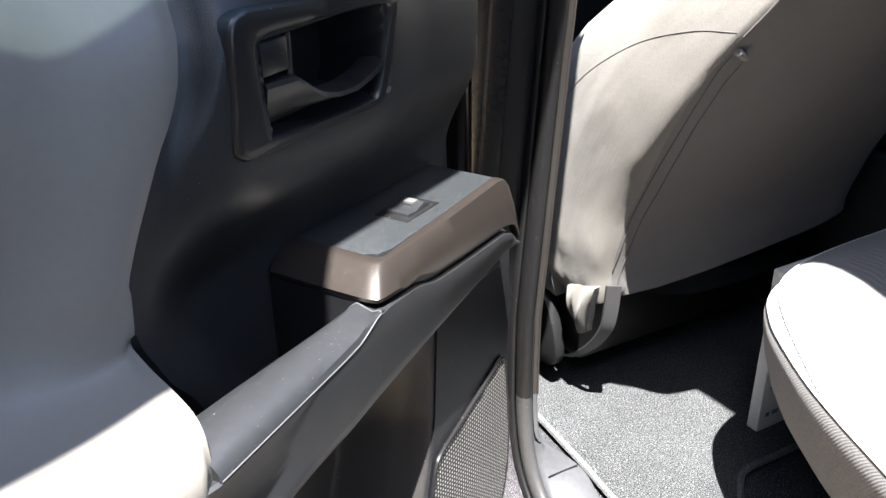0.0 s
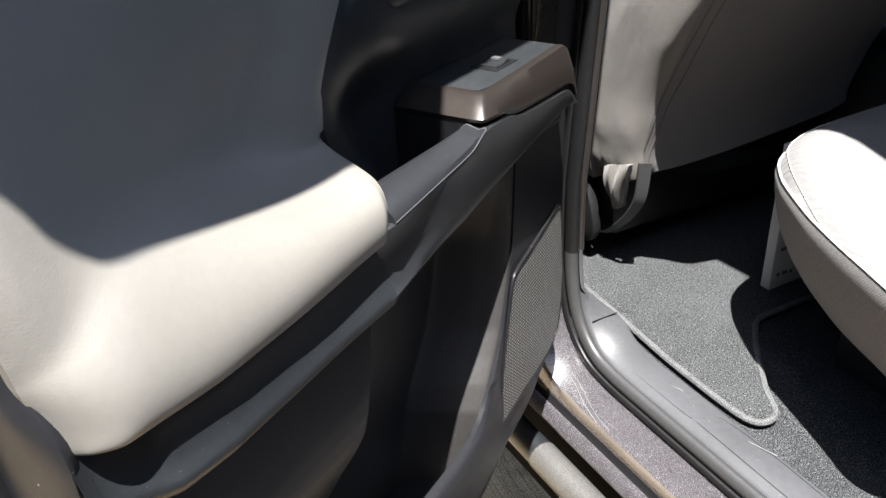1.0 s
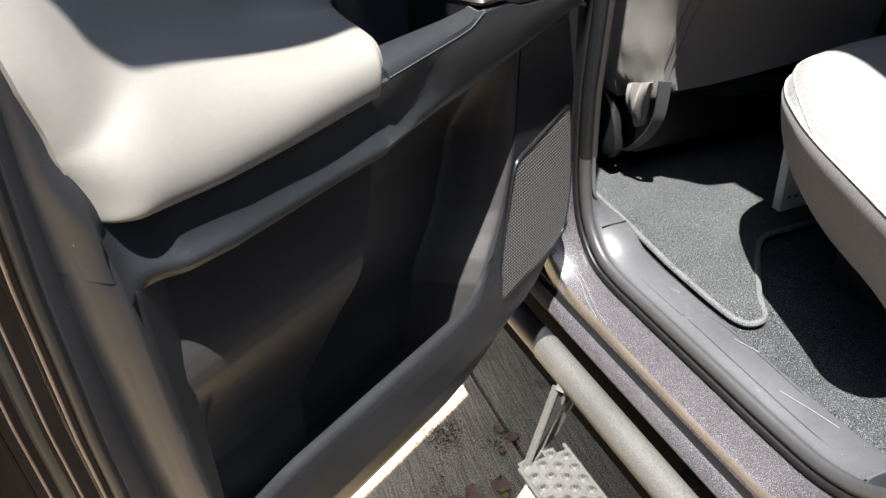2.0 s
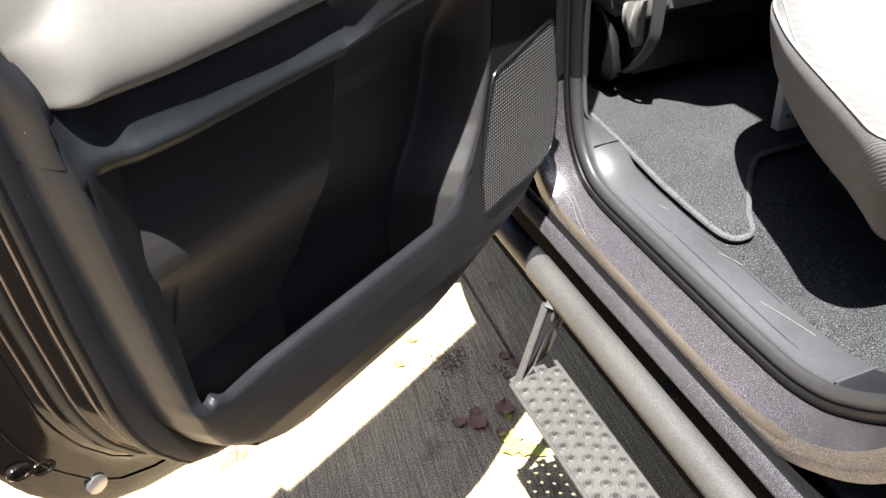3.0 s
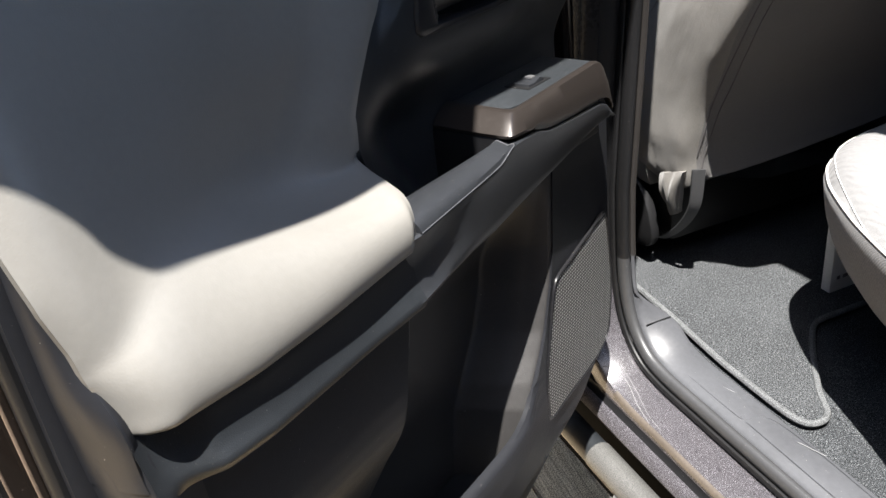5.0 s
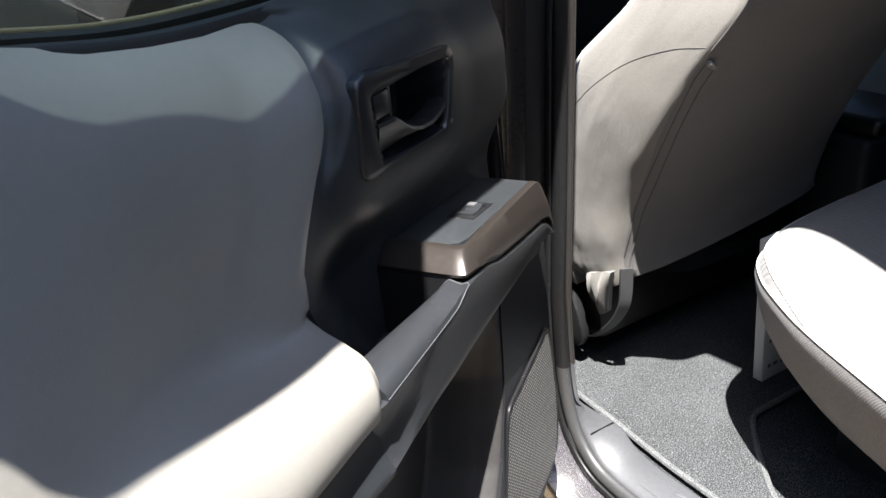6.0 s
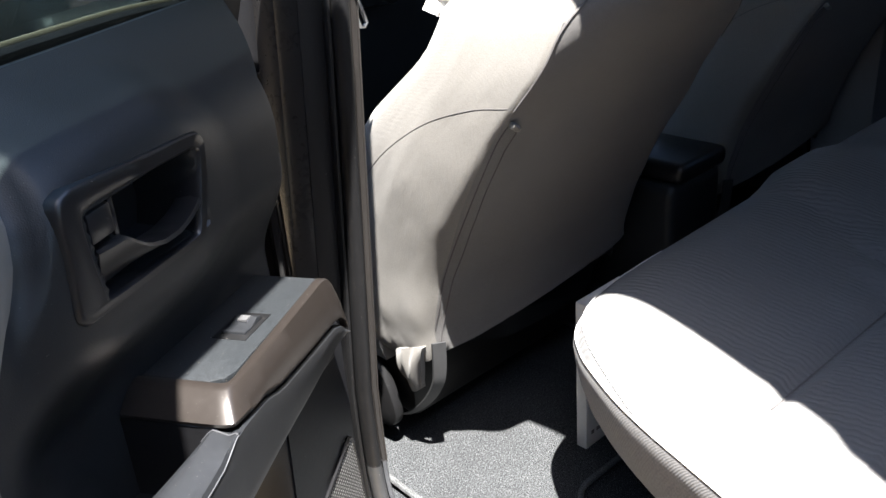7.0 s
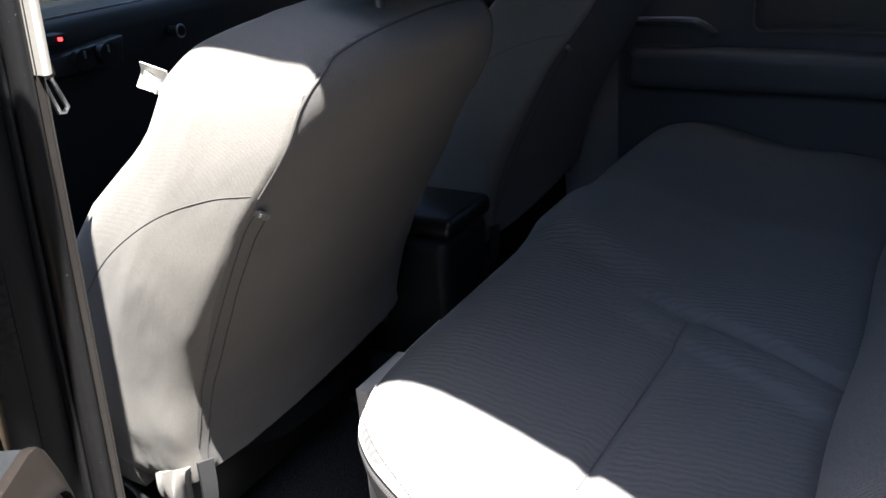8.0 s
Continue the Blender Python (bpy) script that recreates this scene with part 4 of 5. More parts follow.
def bronze_rings():
    """Trim that wraps the end of the switch block and runs along its outer edge, falling over at the hinge end."""
    up = spline([(0.2545, -0.038), (0.2545, -0.012), (0.2543, 0.018), (0.2535, 0.0325), (0.2480, 0.0378), (0.2280, 0.0388), (0.20, 0.0382), (0.14, 0.0350), (0.10, 0.0330), (0.075, 0.0315)], 6)
    down = spline([(0.2750, -0.038), (0.2752, -0.012), (0.2752, 0.026), (0.2738, 0.0445), (0.2660, 0.0503), (0.2350, 0.0508), (0.20, 0.0488), (0.14, 0.0460), (0.10, 0.0438), (0.075, 0.0425)], 6)
    rings = []
    for i, (p, q) in enumerate(zip(up, down)):
        inw = (p - q).normalized() * 0.0070
        side = smooth(24, 34, i)
        t = top_z(p.x)
        low = lerp(1.0310, SKIRT_TOP(q.x) + 0.001 + 0.0045 * (1 - smooth(0.222, 0.245, q.x)), side)
        sec = [(p + inw, 1.028), (p + inw, t - 0.0008), (p + inw * 0.85, t + 0.0004), (p + inw * 0.2, t + 0.0006), (lerp(p, q, 0.12), t - 0.0008), (lerp(p, q, 0.62), lerp(t, low, 0.42)), (q, low + 0.003), (lerp(q, p, 0.04), low), (lerp(q, p, 0.7), low - 0.0005)]
        rings.append([Vector((v.x, v.y, z)) for v, z in sec])
    last = rings[-1]
    for da, dz in ((-0.008, -0.0015), (-0.015, -0.005), (-0.0205, -0.0115), (-0.0235, -0.020)):
        rings.append([v + Vector((da, 0, dz)) for v in last])
    return skin(rings)


part("bronze_trim", bronze_rings(), BROWN, door, "satin bronze armrest trim")
slot_rings = []
for a in np.linspace(0.078, 0.226, 30):
    o, t = ARM_OUT(a) - 0.004, SKIRT_TOP(a)
    slot_rings.append([Vector((a, w, z)) for w, z in ((0.02, t - 0.004), (0.02, t + 0.008), (o, t + 0.008), (o, t - 0.004))])
part("armrest_slot", skin(slot_rings), BLACK_SMOOTH, door, "dark slot under the bronze trim")
part("switch_recess", tilted(block(0.140, 0.185, -0.013, 0.016, 1.0375, 1.0392, 0.0005)), RUBBER, door)
sw = tilted(prism([(0.148, 1.037), (0.148, 1.0415), (0.155, 1.0440), (0.166, 1.0405), (0.177, 1.0415), (0.1775, 1.037)], -0.008, 0.012, 0.0008, 2))
rocker = part("window_switch", sw, CHARCOAL, door, "grey rocker switch for the window")
part("switch_mark", tilted(block(0.154, 0.162, -0.002, 0.006, 1.0425, 1.0442, 0)), SILVER, rocker, "pale window symbol on the switch")

# side of the pull pocket beside the switch block
part("pocket_end", prism([(-0.045, 0.95), (-0.045, 1.030), (0.034, 1.030), (0.030, 0.99), (0.025, 0.95)], 0.264, 0.2735, 0.001, 1, "x"), BLACK_SMOOTH, door)

part("pocket_floor", block(0.262, 0.445, -0.056, 0.036, 0.956, 0.963, 0.001), BLACK, door, "black floor of the pull pocket")

# inner handle
BEZEL = spline([(0.316, 1.2175), (0.326, 1.2095), (0.3285, 1.175), (0.3315, 1.147), (0.3275, 1.1385), (0.316, 1.1360), (0.25, 1.1340), (0.198, 1.1320), (0.184, 1.137), (0.173, 1.165), (0.165, 1.193), (0.168, 1.204), (0.181, 1.2085), (0.24, 1.2125), (0.300, 1.2175)], 4, True)
HOLE = spline([(0.300, 1.2005), (0.3065, 1.195), (0.3050, 1.170), (0.3015, 1.1465), (0.295, 1.1425), (0.27, 1.1410), (0.24, 1.1398), (0.203, 1.1385), (0.193, 1.142), (0.184, 1.166), (0.1765, 1.190), (0.179, 1.1955), (0.19, 1.1975), (0.23, 1.1995), (0.28, 1.2015)], 4, True)


def bezel_rings():
    rings = []
    for k, w in ((0.0, -0.012), (0.0, -0.0008), (0.06, 0.0012), (0.16, 0.0022), (0.82, 0.0022), (0.93, 0.0010), (1.0, -0.003), (1.0, -0.052)):
        rings.append([Vector((lerp(o.x, h.x, k), w, lerp(o.y, h.y, k))) for o, h in zip(BEZEL, HOLE)])
    return skin(rings, caps=False)


bezel = part("handle_bezel", bezel_rings(), BLACK_SMOOTH, door, "black satin door handle surround")
part("handle_cup", prism([(p.x, p.y) for p in HOLE], -0.056, -0.050, 0, 1), BLACK_SMOOTH, bezel, "dark recess behind the handle")
lever_top = curve1([(0.178, 1.1675), (0.186, 1.1625), (0.20, 1.1575), (0.22, 1.1548), (0.24, 1.1560), (0.256, 1.1605), (0.268, 1.1685), (0.276, 1.1755), (0.302, 1.1765)])
lever = []
for a in np.linspace(0.184, 0.302, 20):
    t = lever_top(a)
    bulge = 0.004 * math.sin((a - 0.184) / 0.118 * math.pi)
    lever.append([Vector((a, w, z)) for w, z in ((-0.018, t - 0.002), (-0.006 + bulge, t), (0.0005 + bulge, t - 0.0015), (0.002 + bulge, t - 0.004), (0.000 + bulge, lerp(t, 1.149, 0.6)), (-0.006, 1.1490), (-0.018, 1.1485))])
part("handle_lever", skin(lever), BLACK_SMOOTH, bezel, "black curved pull lever")
part("lock_slider", block(0.280, 0.3035, -0.016, 0.0010, 1.1785, 1.1985, 0.002), BLACK_SMOOTH, bezel, "small lock slider")
part("latch_tip", block(0.2745, 0.2795, -0.016, -0.001, 1.172, 1.199, 0.001), BLACK_SMOOTH, bezel)

# speaker grille
GR = spline([(0.190, 0.6375), (0.203, 0.646), (0.2045, 0.664), (0.1985, 0.705), (0.190, 0.740), (0.1755, 0.790), (0.168, 0.809), (0.157, 0.8165), (0.117, 0.8205), (0.066, 0.826), (0.027, 0.8305), (0.016, 0.824), (0.009, 0.80), (0.002, 0.754), (-0.001, 0.72), (0.001, 0.68), (0.010, 0.650), (0.025, 0.638), (0.055, 0.632), (0.117, 0.634), (0.162, 0.6365)], 4, True)


def on_board(a, z, lift):
    return Vector((a, speaker_depth(a) + lift, z))


rings = []
for k in (1.0, 0.985, 0.97, 0.8, 0.6, 0.4, 0.2, 0.02):
    rings.append([on_board(lerp(0.095, p.x, k), lerp(0.725, p.y, k), -0.004 if k == 1.0 else 0.0022 + 0.002 * (1 - k)) for p in GR])
grille = part("speaker_grille", skin(rings), GRILLE, door, "black perforated speaker grille")
part("grille_rim", tube([on_board(p.x, p.y, 0.0012) for p in GR + GR[:1]], 0.0022, 8), BLACK_SMOOTH, grille, "thin black rim")

# the door's edge: steps and seals round its rear and lower border
EDGE = [Vector((HEM_A(z), z)) for z in np.linspace(1.27, 0.552, 60)]
EDGE += [Vector((FRONT_A(z), z)) for z in np.linspace(0.549, 0.66, 26)]
EDGE = spline([EDGE[i] for i in range(0, len(EDGE), 3)], 3)


def edge_path():
    out = []
    for i, p in enumerate(EDGE):
        d = (EDGE[min(i + 2, len(EDGE) - 1)] - EDGE[max(i - 2, 0)]).normalized()
        n = Vector((-d.y, d.x))
        n = n if n.dot(p - Vector((0.34, 0.9))) > 0 else -n
        out.append((Vector((p.x, 0, p.y)), Vector((n.x, 0, n.y)), Vector((0, 1, 0))))
    return out


RIM = edge_path()


def circ(o, d, ro, rd, n=10):
    return [(o + ro * math.cos(2 * math.pi * k / n), d + rd * math.sin(2 * math.pi * k / n)) for k in range(n)]


part("inner_border", strip(RIM, [(-0.040, -0.013), (-0.016, -0.009), (0.0, -0.005), (0.0075, -0.008), (0.008, -0.03), (-0.040, -0.03)]), TRIM_SMOOTH, door, "dark trim border")
part("edge_seal", strip(RIM, circ(0.0095, -0.0205, 0.006, 0.008)), RUBBER, door, "black rubber door seal")
part("inner_flange", strip(RIM, [(0.0, -0.03), (0.0135, -0.0315), (0.016, -0.034), (0.015, -0.039), (0.0125, -0.044), (0.0135, -0.056), (0.020, -0.0605), (0.0235, -0.064), (0.022, -0.07), (0.0, -0.07)]), PAINT_GLOSS, door, "glossy bronze painted door flange")
part("outer_seal", strip(RIM, circ(0.025, -0.076, 0.009, 0.011)), RUBBER, door, "dusty rubber outer door seal")
part("outer_hem", strip(RIM, [(0.0, -0.085), (0.030, -0.087), (0.040, -0.092), (0.046, -0.100), (0.056, -0.107), (0.078, -0.111), (0.104, -0.116), (0.110, -0.119), (0.110, -0.124), (0.078, -0.126), (0.0, -0.138)]), PAINT_GLOSS, door, "folded bronze painted door hem")

# Tan colour stands in for sunlit ground mirrored along these edges.
for o, d, r in ((0.0150, -0.0400, 0.0013), (0.0235, -0.0640, 0.0012), (0.0375, -0.0905, 0.0014)):
    part("hem_ridge", strip(RIM, circ(o, d, r, r, 8)), REFLECT_TAN, door, "pressed edge with a ground reflection coloured tan")
for o, d, r in ((0.046, -0.0995, 0.0014), (0.079, -0.1105, 0.0012)):
    part("hem_ridge", strip(RIM, circ(o, d, r, r, 8)), PAINT_GLOSS, door, "glossy pressed ridge")

for a, z in ((0.772, 0.612), (0.752, 0.600)):
    plug = [[Vector((a + r * 1.4 * math.cos(t), w, z + r * math.sin(t) + 0.3 * r * math.cos(t))) for t in np.linspace(0, 2 * math.pi, 18, endpoint=False)] for r, w in ((0.0095, -0.118), (0.0095, -0.1105), (0.0082, -0.1085), (0.0060, -0.1085), (0.0050, -0.1105))]
    part("drain_plug", skin(plug), PAINT_GLOSS, door, "oval drain plug in the hem")
part("hem_bolt", tube([(0.712, -0.118, 0.536), (0.712, -0.1075, 0.536), (0.712, -0.1065, 0.536)], [0.011, 0.011, 0.008], 16), SILVER, door, "round steel stud")


def skin_at(u, v):
    z = lerp(0.55, 1.27, v)
    return lerp(FRONT_A(z) - 0.01, HEM_A(z) + 0.02, u), -0.10 - 0.035 * math.sin(math.pi * min(1, v * 1.05)), z


part("outer_skin", sheet(skin_at, 20, 20, (0, 0.02, 0)), PAINT_GLOSS, door, "dark bronze painted outer door skin")
part("door_core", prism([(p.x, p.y) for p in [Vector((lerp(q.x, 0.34, 0.03), lerp(q.y, 0.9, 0.03))) for q in EDGE]] + [(-0.01, 0.70), (0.0, 1.0), (0.02, 1.24)], -0.085, -0.062, 0, 1), DARK_METAL, door)
part("hinge_edge", block(-0.03, 0.0, -0.12, -0.045, 0.64, 1.20, 0.006), PAINT_GLOSS, door, "bronze hinge side of the door")

# window: belt seal, glass and frame leaning inwards
LEAN_W = 0.42


def frame_w(z, a=0.6):
    return -0.085 + lerp(0.356, LEAN_W, smooth(0.46, 0.53, a)) * (z - 1.27)


belt = spline([(-0.03, 1.257), (0.08, 1.2655), (0.20, 1.268), (0.34, 1.269), (0.45, 1.2755), (0.55, 1.292), (0.66, 1.31), (0.74, 1.325)], 6)
belt = [p + Vector((0, 0.004)) for p in belt]
part("belt_seal", skin([[Vector((p.x, w, p.y + z)) for w, z in ((-0.066, -0.014), (-0.067, -0.004), (-0.069, 0.0), (-0.076, 0.0015), (-0.082, 0.0), (-0.082, -0.014))] for p in belt]), RUBBER, door, "black belt seal under the window")
part("outer_belt_seal", skin([[Vector((p.x, w, p.y + z)) for w, z in ((-0.090, -0.012), (-0.090, 0.004), (-0.093, 0.007), (-0.099, 0.007), (-0.104, 0.002), (-0.104, -0.012))] for p in belt]), RUBBER, door, "black outer belt seal")
part("belt_moulding", skin([[Vector((p.x, w, p.y + z)) for w, z in ((-0.0975, 0.004), (-0.0960, 0.0085), (-0.0965, 0.0102), (-0.0995, 0.0100), (-0.104, 0.004), (-0.110, -0.012))] for p in belt]), GOLD, door, "bright outer window moulding")


def pane_at(u, v):
    z = lerp(1.255, 1.70, v)
    a = lerp(0.0, 0.70, u)
    return a, frame_w(z, a) - 0.002, z


part("window_pane", sheet(pane_at, 12, 6, (0, -0.004, 0)), TINTED, door, "dark privacy-tinted window")
OUTER = spline([(-0.046, 1.235), (-0.040, 1.42), (-0.015, 1.60), (0.035, 1.72), (0.13, 1.776), (0.33, 1.790), (0.47, 1.782), (0.62, 1.752), (0.80, 1.746), (0.852, 1.750), (0.846, 1.70), (0.838, 1.60), (0.80, 1.42), (0.745, 1.25)], 5)
INNER = spline([(0.010, 1.245), (0.014, 1.42), (0.030, 1.55), (0.075, 1.635), (0.14, 1.672), (0.33, 1.680), (0.42, 1.674), (0.475, 1.648), (0.505, 1.590), (0.535, 1.530), (0.572, 1.508), (0.605, 1.498), (0.628, 1.43), (0.645, 1.25)], 5)
frame_rings = []
for p, q in zip(INNER, OUTER):
    ring = []
    for k, w in ((0.0, -0.010), (0.0, 0.008), (0.08, 0.014), (0.75, 0.024), (0.95, 0.026), (1.0, 0.014), (1.0, -0.014), (0.6, -0.020)):
        v = lerp(p, q, k)
        ring.append(Vector((v.x, frame_w(v.y, v.x) + w, v.y)))
    frame_rings.append(ring)
part("window_frame", skin(frame_rings), BLACK_SMOOTH, door, "black upper window frame")


# ---- front seats ----
BACK_Y = curve1([(0.70, 0.400), (0.725, 0.404), (0.775, 0.402), (0.86, 0.377), (0.977, 0.323), (1.061, 0.277), (1.106, 0.245), (1.15, 0.213), (1.181, 0.200), (1.20, 0.196), (1.22, 0.193), (1.237, 0.194), (1.25, 0.201), (1.262, 0.215)])
FRONT_Y = curve1([(0.70, 0.462), (0.715, 0.475), (0.728, 0.502), (0.745, 0.528), (0.775, 0.552), (0.80, 0.565), (0.90, 0.560), (0.966, 0.535), (1.03, 0.497), (1.08, 0.456), (1.143, 0.382), (1.165, 0.364), (1.19, 0.353), (1.215, 0.345), (1.24, 0.326), (1.26, 0.290)])


def seat_ring(z, inset, narrow=0.0):
    """A rounded ring of the backrest: bolsters at both sides, hollow at the front, slightly bowed at the back."""
    yb, yf = BACK_Y(z) + inset * 0.6, FRONT_Y(z) + 0.012 + 0.013 * smooth(0.92, 1.02, z) - inset
    top = smooth(1.0, 1.26, z)
    x0, x1 = 0.080 + 0.010 * top + inset + narrow, 0.578 - 0.022 * top - inset - narrow
    lean = 0.030 * max(0.0, (min(z, 1.22) - 0.98) / 0.22) ** 2
    x0, x1 = x0 + lean, x1 - lean
    if z < 0.8:
        x0 += 0.012 * (0.8 - z) / 0.1
    pts = []
    c = (x0 + x1) / 2
    n = 224
    for k in range(n):
        t = 2 * math.pi * k / n
        ct, st = math.cos(t), math.sin(t)
        e = lerp(9.0, 34.0, smooth(0.92, 1.08, z)) if st < 0 else 8.0
        r = (abs(ct) ** e + abs(st) ** e) ** (-1 / e)
        sx, sy = ct * r, st * r
        x = c + sx * (x1 - x0) / 2
        y = lerp(yb, yf, (sy + 1) / 2)
        far = abs(sx)
        x -= sx * 0.017 * max(0.0, 1 - (y - yb) / 0.11) ** 1.2 * smooth(0.5, 1.0, far)
        if st > 0:
            y -= 0.085 * (1 - smooth(0.35, 0.92, far)) * st * (1 - 0.4 * top)
        else:
            y -= (0.012 + 0.028 * smooth(1.14, 1.24, z)) * (1 - far ** 2)
        pts.append(Vector((x, y, z)))
    return pts


def make_seat(name, label):
    seat = thing(name, pose(0, 0, 0.54), label, "car seat", "front seats")
    inv = Matrix.Translation((0, 0, -0.54))
    rings = []
    profile = [(0.714, 0.016, 0), (0.718, 0.008, 0), (0.725, 0.003, 0)] + [(z, 0, 0) for z in np.linspace(0.74, 1.19, 34)]
    profile += [(1.196 + 0.070 * math.sin(t), 0.050 * (1 - math.cos(t)), 0.045 * (1 - math.cos(t))) for t in np.linspace(0.1, 1.45, 18)]
    profile += [(1.266 + 0.006 * k, 0.046 + 0.004 * k, 0.04 + 0.10 * k) for k in (0.15, 0.4, 0.7, 1.0)]
    for z, inset, narrow in profile:
        rings.append([p + Vector((0, 0, 0)) for p in seat_ring(z, inset, narrow)])
    for r in rings:
        for p in r:
            k = noise.noise(p * 9) * 0.0030 + noise.noise(p * 28) * 0.0008 + noise.noise(p * 85) * 0.0004 + noise.noise(p * 38) * 0.0011 * (1 - smooth(0.76, 0.90, p.z))
            p.x += k if p.x < 0.33 else -k
            p.y += 0.6 * k
    # the lower edge of the back panel climbs towards the middle of the cab
    for r in rings:
        for k in range(122, 215):
            p = r[k]
            low = 0.736 + 0.060 * max(0.0, p.x - 0.12) - 0.02 * (1 - smooth(0.085, 0.13, p.x))
            if p.z < low:
                p.z = low - 0.002 * (low - p.z)
    # the back panel narrows to a rounded top
    first = [int(round(140 + np.interp(z, (1.19, 1.225, 1.238, 1.244, 1.247), (0, 2, 6, 13, 20)))) for z, _, _ in profile]
    last = max(i for i, row in enumerate(profile) if row[0] < 1.248)
    cover, rear = bmesh.new(), bmesh.new()
    made = [[[bm.verts.new(p) for p in r] for r in rings] for bm in (cover, rear)]
    for i in range(len(rings) - 1):
        for k in range(224):
            j = (k + 1) % 224
            inside = i < last and first[i] <= k < 336 - first[i]
            v = made[1 if inside else 0]
            (rear if inside else cover).faces.new((v[i][k], v[i][j], v[i + 1][j], v[i + 1][k]))
    for bm in (cover, rear):
        bmesh.ops.delete(bm, geom=[v for v in bm.verts if not v.link_faces], context="VERTS")
    back = part("backrest", cover, FABRIC, seat, "grey woven backrest with stitched bolsters")
    back.matrix_basis = inv
    # Same seat fabric, its colour lowered for the shade on the back.
    panel = part("back_panel", rear, SHADED_BACK_FABRIC, seat, "seat fabric back panel, darkened for its shade")
    panel.matrix_basis = inv
    for r in (rings[0], rings[-1]):
        lid = bmesh.new()
        lid.faces.new([lid.verts.new(p) for p in r])
        part("end_cap", lid, BLACK if r is rings[0] else FABRIC, seat).matrix_basis = inv
    lift = Vector((-0.0003, -0.0005, 0.0003))
    rows = [i for i in range(2, last + 1) if profile[i][0] > 1.098]
    edge = [rings[i][first[i]] + lift for i in rows] + [rings[last][168] + lift] + [rings[i][336 - first[i]] + lift for i in reversed(rows)]
    part("piping_seam", tube(spline(edge[::2], 3), 0.0013, 6), THREAD, back, "dark stitched piping over the top of the back")
    first_line = spline([(0.1195, 1.094), (0.1165, 1.0806), (0.1150, 1.0556), (0.1138, 1.012), (0.1145, 0.964), (0.1165, 0.9026), (0.1158, 0.83), (0.1135, 0.7735), (0.1145, 0.742)], 6)
    second_line = spline([(0.134, 1.081), (0.1375, 1.0727), (0.1334, 1.0476), (0.1303, 1.004), (0.1309, 0.9557), (0.1325, 0.895), (0.127, 0.824), (0.1235, 0.767), (0.124, 0.742)], 6)
    for line in (first_line, second_line):
        flat = laid(panel, [Vector((p.x, 0.3, p.y)) for p in line], (0, 1, 0), 0.0002)
        part("back_seam", tube(flat, 0.0010, 6), THREAD, back, "dark stitched seam")
    tuft = skin([[Vector((0.117 + 0.011 * u + 0.0015 * math.sin(7 * u), 0, 1.0915 - 0.006 * u)) + Vector((0, BACK_Y(1.09) - 0.0035 + 0.0055 * math.cos(t) - 0.002 * math.sin(math.pi * u), (0.0035 + 0.0012 * math.sin(9 * u)) * math.sin(t))) for t in np.linspace(0, 2 * math.pi, 10, endpoint=False)] for u in np.linspace(0, 1, 7)])
    part("seam_tuft", tuft, FABRIC, back, "puckered knot where the seams meet")
    arc = []
    for y, z in spline([(0.520, 0.955), (0.495, 0.974), (0.44, 1.031), (0.367, 1.080), (0.299, 1.105), (0.250, 1.112)], 8):
        arc.append(Vector((0.0815 + 0.022 * smooth(1.0, 1.26, z), y, z)))
    part("side_seam", tube(laid(back, arc, (1, 0, 0), -0.0001), 0.0006, 6), THREAD, back)
    # loose corner of the cover
    def lobe_at(u, v):
        y = lerp(lerp(0.486, 0.412, u), lerp(0.466, 0.437, u), v ** 0.8)
        z = lerp(lerp(0.730, 0.756, u), lerp(0.686, 0.676, u), v) - 0.016 * math.sin(math.pi * u) * v
        pucker = 0.0022 * math.sin(11 * u + 5 * v) + 0.0012 * math.sin(23 * u)
        return 0.098 - 0.009 * math.sin(math.pi * u) * math.sin(math.pi * min(1, 0.12 + 0.8 * v)) + 0.010 * v * v + pucker, y, z

    def tail_at(u, v):
        c = tail_line[round(v * (len(tail_line) - 1))]
        return 0.109 + 0.016 * u * (1 - 0.4 * v), c.x - 0.010 * u, c.y

    tail_line = spline([(0.406, 0.758), (0.408, 0.715), (0.414, 0.688), (0.434, 0.655), (0.462, 0.625), (0.49, 0.603)], 5)
    part("cover_strap", sheet(tail_at, 4, len(tail_line) - 1, (0, 0.003, 0)), BEAD, seat, "grey edge band of the cover pulled under the seat").matrix_basis = inv
    flap = sheet(lobe_at, 18, 14, (0.008, 0, 0))
    o = part("cover_flap", flap, FABRIC, seat, "loose puckered corner of the seat cover")
    o.matrix_basis = inv
    base = [[Vector((lerp(0.09, 0.57, (sx + 1) / 2), y, z)) for sx, z in ((-0.96, 0.70), (-1.0, 0.73), (-0.98, 0.80), (-0.85, 0.835), (-0.6, 0.815), (0.6, 0.815), (0.85, 0.835), (0.98, 0.80), (1.0, 0.73), (0.96, 0.70))] for y in (0.50, 0.52, 0.6, 0.8, 0.93, 0.955)]
    o = part("cushion", skin(base), FABRIC, seat, "grey woven seat cushion")
    o.matrix_basis = inv
    shield = spline([(0.485, 0.60), (0.495, 0.66), (0.53, 0.70), (0.60, 0.705), (0.80, 0.70), (0.93, 0.69), (0.94, 0.63), (0.80, 0.585), (0.55, 0.58)], 4, True)
    o = part("side_shield", prism([(p.x, p.y) for p in shield], 0.090, 0.108, 0.005, 2, "x"), RUBBER, seat, "black plastic side shield")
    o.matrix_basis = inv
    o = part("carrier", block(0.12, 0.55, 0.47, 0.90, 0.60, 0.735, 0.01), RUBBER, seat, "black underside of the seat")
    o.matrix_basis = inv
